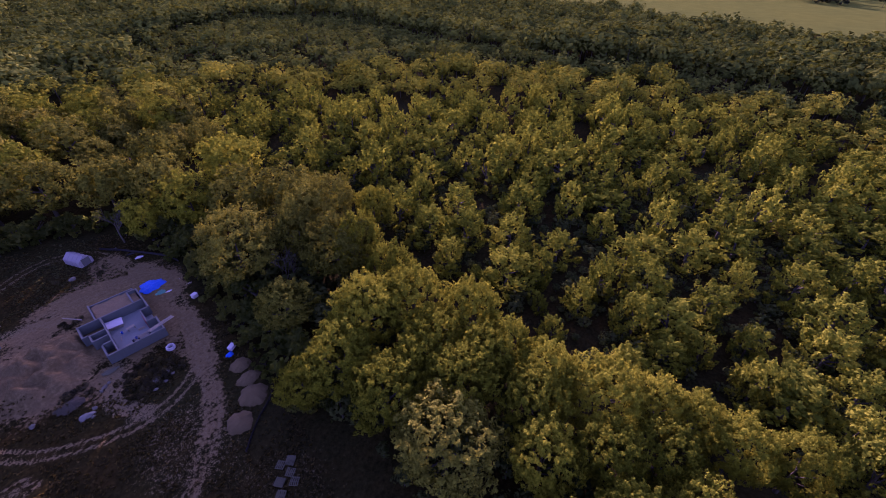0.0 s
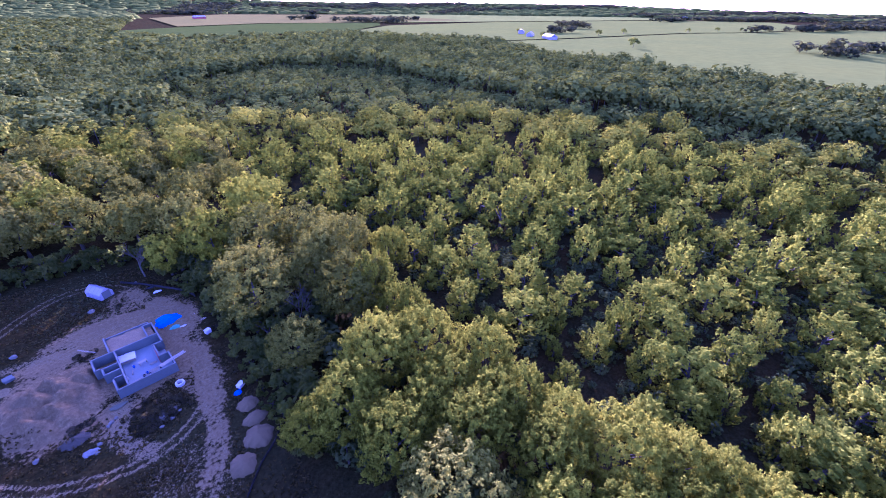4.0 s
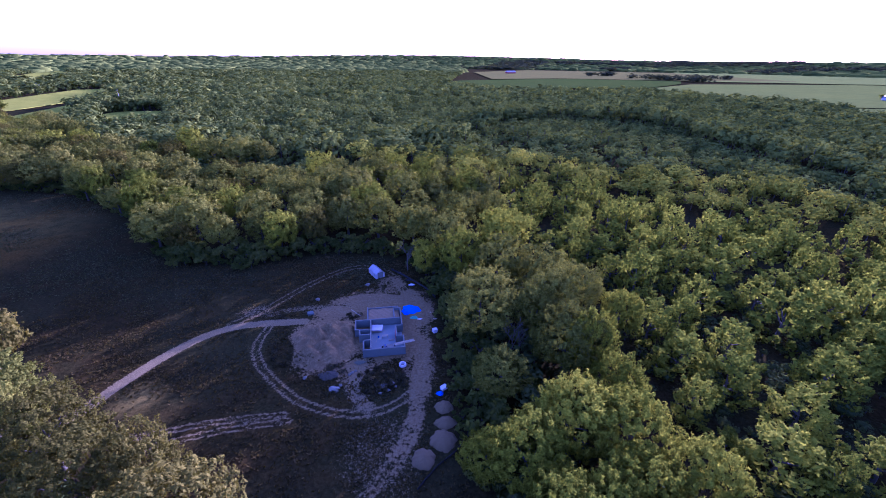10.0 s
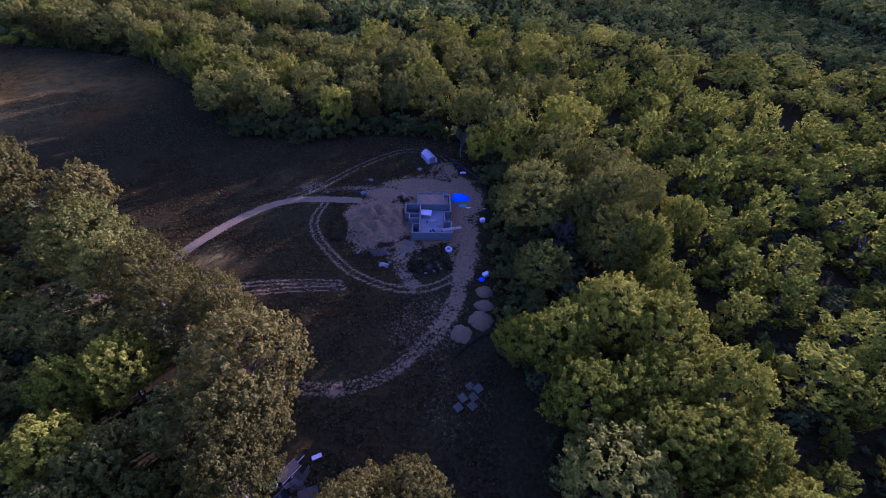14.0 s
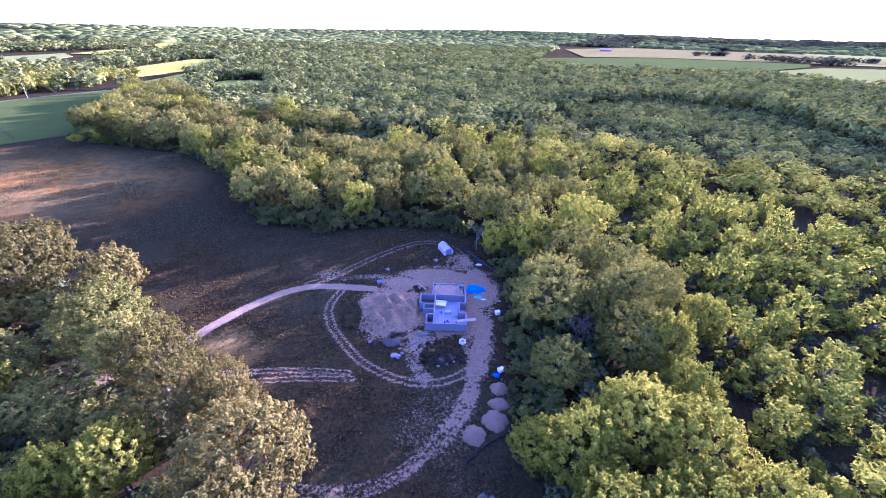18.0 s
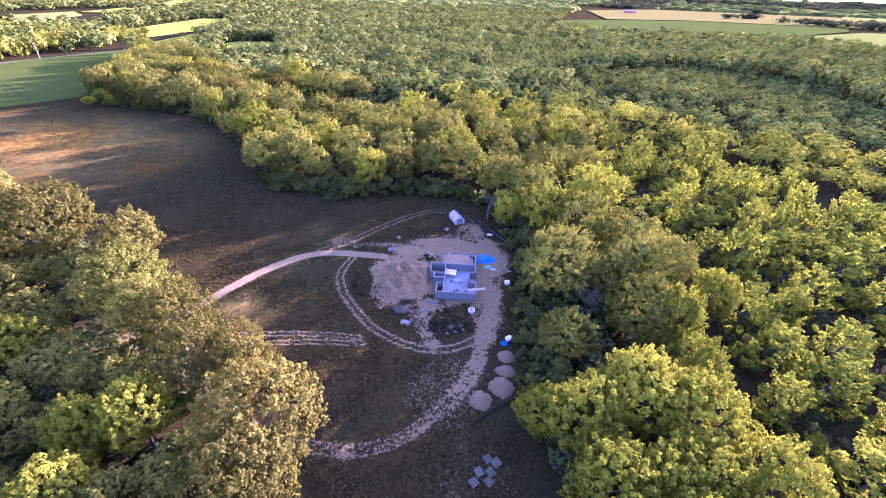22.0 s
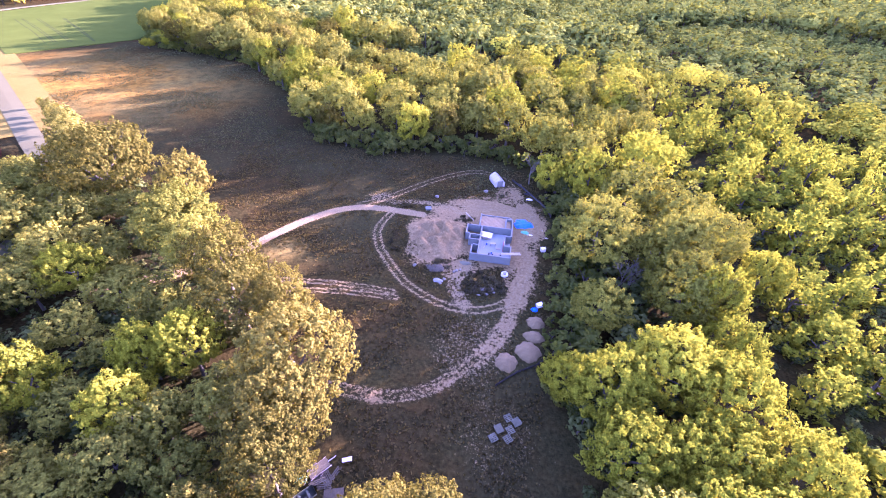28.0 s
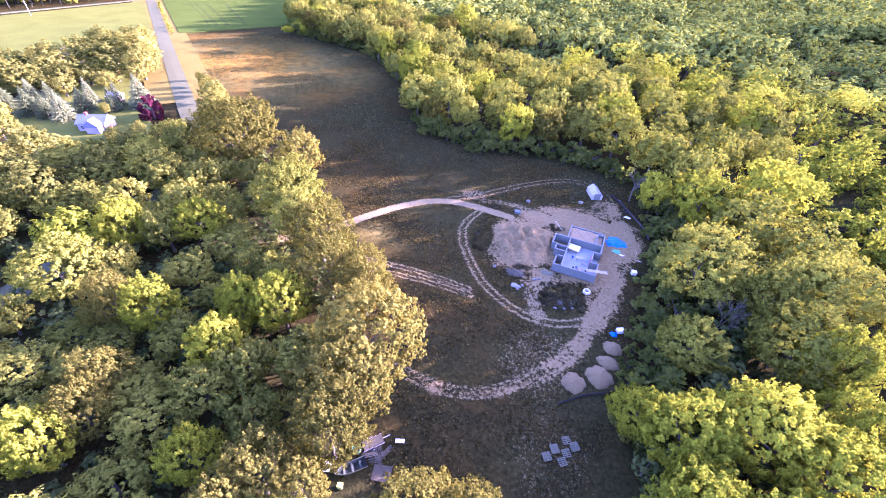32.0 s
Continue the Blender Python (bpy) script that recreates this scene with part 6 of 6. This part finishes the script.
for x, y, hh, w in ((-229, 84, 11, 1.7), (-238, 104, 13, 1.6), (-214, 92, 11, 1.6), (-246, 108, 14, 1.5), (-218, 76, 10, 1.6), (-232, 68, 11, 1.7), (-255, 84, 11, 1.7), (-228, 54, 11, 1.7), (-216, 46, 11, 1.7),
                    (-244, 133, 15, 1.76), (-234, 127, 16, 1.82), (-223, 120, 16, 1.89), (-213, 114, 15, 1.76), (-203, 108.5, 14, 1.62), (-236, 116, 16, 1.89), (-224, 107, 14, 1.89), (-210, 101, 13, 1.76), (-197, 102, 10, 1.49), (-253, 121, 15, 1.62),
                    (-232, 92, 12, 1.89), (-216, 84, 10, 1.76), (-207, 79, 9, 1.62), (-223, 74, 11, 1.89), (-262, 100, 11, 1.76), (-240, 75, 12, 1.89), (-247, 92, 12, 1.76), (-200, 92, 9, 1.49), (-176, 76, 5, 1.03),
                    (-154, 65, 5, 1.26), (-150, 72, 5, 1.26), (-146, 62, 6, 1.38), (-176, 46, 10, 1.61), (-160, 46, 10, 1.61), (-190, 50, 10, 1.89), (-205, 46, 10, 1.89),
                    (-184, 121, 4.5, 1.03), (-175, 116.5, 6.5, 1.15), (-163, 110, 8, 1.26), (-154, 105, 10, 1.38), (-146, 99, 11.5, 1.38), (-138, 95, 12, 1.26), (-128, 88, 13, 1.38), (-170, 112, 4.5, 1.15),
                    (-133, 34, 13, 1.49), (-124, 32, 13, 1.49), (-142, 46, 12, 1.38), (-150, 34, 12, 1.49), (-128, 58, 12, 1.38), (-138, 62, 7, 1.26), (-124, 46, 13, 1.38), (-135, 20, 13, 1.49), (-120, 12, 14, 1.49), (-240, 60, 12, 1.89), (-150, 15, 13, 1.49), (-165, 28, 12, 1.61)):
    plant(YARD, x, y, hh, w, "yard trees by the road")
hedge = [(x, y, rng.uniform(0.8, 2.2), rng.uniform(1.2, 2.0)) for x, y in spline([(-384, 237.6), (-330, 205), (-273, 170.5)], 3.2) + (0.0, 0.0)]
join_trees("hedge_row", [(x + rng.normal() * 0.7, y + rng.normal() * 0.7, z, w) for x, y, z, w in hedge], WOODS, "low tan-green hedge row along the country road", LOWLEAF)

# woods beyond the back road
p = scatter((-640, -415, 60, 520), 9.0)
heading = np.degrees(np.arctan2(p[:, 0], p[:, 1]))
ok = (heading > -86) & (far_from(np.array(BACKROAD, float), p) > 10) & (p[:, 0] < -418 + (p[:, 1] - 200) * 0.12)
ok &= np.hypot((p[:, 0] + 470) / 22, (p[:, 1] - 330) / 22) > 1
far_trees = [(x, y, rng.uniform(10, 16), 1.25) for x, y in p[ok]]
join_trees("woodland", far_trees, WOODS, "woods beyond the back road", FARLEAF)


# ---- utility poles and wires ----
def pole(at, height, turn):
    ob = thing("utility_pole", at, "tall wooden utility pole beside the road", "utility pole", "utility poles", turn=turn)
    v, f = tubes([[((0, 0, -0.2), 0.15), ((0, 0, height), 0.09)]], 8)
    part("post", np_mesh("post", v, f, POLE, smooth=True), None, ob)
    part("crossarm", boxed(-1.2, 1.2, -0.06, 0.06, height - 0.9, height - 0.75), POLE, ob)
    for x in (-1.1, 0, 1.1):
        part("insulator", boxed(x - 0.05, x + 0.05, -0.05, 0.05, height - 0.75, height - 0.55), STEEL, ob)


for x, y, hh, a in ((-391, 152, 13, 80), (-392, 350, 13, 70), (-397, 250, 13, 80), (-385, 60, 13, 80), (-333, 575, 22, 40)):
    pole((x, y, 0), hh, a)

# ---- weeds on the site and tufts in the meadow ----
WEEDLEAF = foliage("weed_leaves", (0.0255, 0.0289, 0.0154), (0.0527, 0.0561, 0.0294), (0.0978, 0.0978, 0.0525))
WEED = make_kind("weed_clump", WEEDLEAF, "low dull green weeds growing on disturbed ground", 1.0, 1.2, 0.05, 14, 420, 0.17, 3, 301, stretch=1.8, up=0.5, drop=0.9)
WEED.category = "weeds"
for cx, cy, rx, ry, n_ in ((-4.5, 66.3, 5.2, 4, 46), (-27, 77, 2.5, 6, 8), (-13, 90.5, 4, 2, 4), (-14.6, 70, 3, 2, 8), (-8, 104, 7, 4, 6), (9.0, 74, 1.2, 14, 9), (-30, 92, 4, 1.0, 5), (9, 52, 2, 8, 5)):
    for _ in range(n_):
        a, r = rng.uniform(0, 6.28), math.sqrt(rng.random())
        x, y = cx + rx * r * math.cos(a), cy + ry * r * math.sin(a)
        ob = plant(WEED, x, y, rng.uniform(0.3, 0.9), rng.uniform(0.8, 1.4), "weeds round the site")
        ob.location.z = float(mound(np.array([[x, y]]))[0]) - 0.03


def meadow_tufts(n_, box, mat, high, wide, least, grain, label, name):
    """Tufts of rough grass or weeds, thick in patches: short crossed blades in one mesh."""
    x0, x1, y0, y1 = box
    q = np.column_stack([rng.uniform(x0, x1, n_ * 5), rng.uniform(y0, y1, n_ * 5)])
    q = q[inside(CLEARING, q)]
    clear = np.minimum.reduce([far_from(spline(l_, 3.0), q) for l_ in (DRIVE, LANE, LOOP, UPPER, RUT_A, RUT_B)])
    q = q[(clear > 1.8) & (np.hypot((q[:, 0] + 8) / 19, (q[:, 1] - 86) / 15) > 1)]
    thick = np.array([noise.noise((x * grain, y * grain, 9.0)) for x, y in q]) + rng.normal(0, 0.25, len(q))
    q = q[thick > least][:n_]
    z = mound(q)
    vs, fs, tones, base = [], [], [], 0
    for (x, y), h0 in zip(q, z):
        tone = rng.random()
        for _ in range(3):
            a, h1, w_ = rng.uniform(0, 3.14), rng.uniform(0.3, 1.0) * high, rng.uniform(0.4, 1.0) * wide
            dx, dy, lx, ly = w_ * math.cos(a), w_ * math.sin(a), rng.normal() * high * 0.55, rng.normal() * high * 0.55
            vs += [(x - dx, y - dy, h0), (x + dx, y + dy, h0), (x + dx * 0.6 + lx, y + dy * 0.6 + ly, h0 + h1), (x - dx * 0.7 + lx, y - dy * 0.7 + ly, h0 + h1 * 0.8)]
            fs.append((base, base + 1, base + 2, base + 3))
            tones += [tone] * 4
            base += 4
    tagged(new(name, np_mesh(name, vs, fs, mat, tones)), label, "grass", kind="stuff")


TUFT = foliage("dry_grass_blades", (0.0272, 0.0262, 0.0090), (0.0480, 0.0440, 0.0145), (0.0840, 0.0730, 0.0250), per_tree=False, translucent=0.4)
SAGE = foliage("pale_weed_blades", (0.026, 0.032, 0.012), (0.046, 0.055, 0.020), (0.080, 0.092, 0.034), per_tree=False, translucent=0.3)
meadow_tufts(16000, (-90, 12, 18, 130), TUFT, 0.28, 0.20, 0.0, 0.12, "rough dry grass tufts in the meadow", "grass_tufts")
meadow_tufts(22000, (-240, 0, 95, 240), SAGE, 0.30, 0.19, 0.12, 0.045, "pale green weeds in patches across the dry meadow", "meadow_weeds")
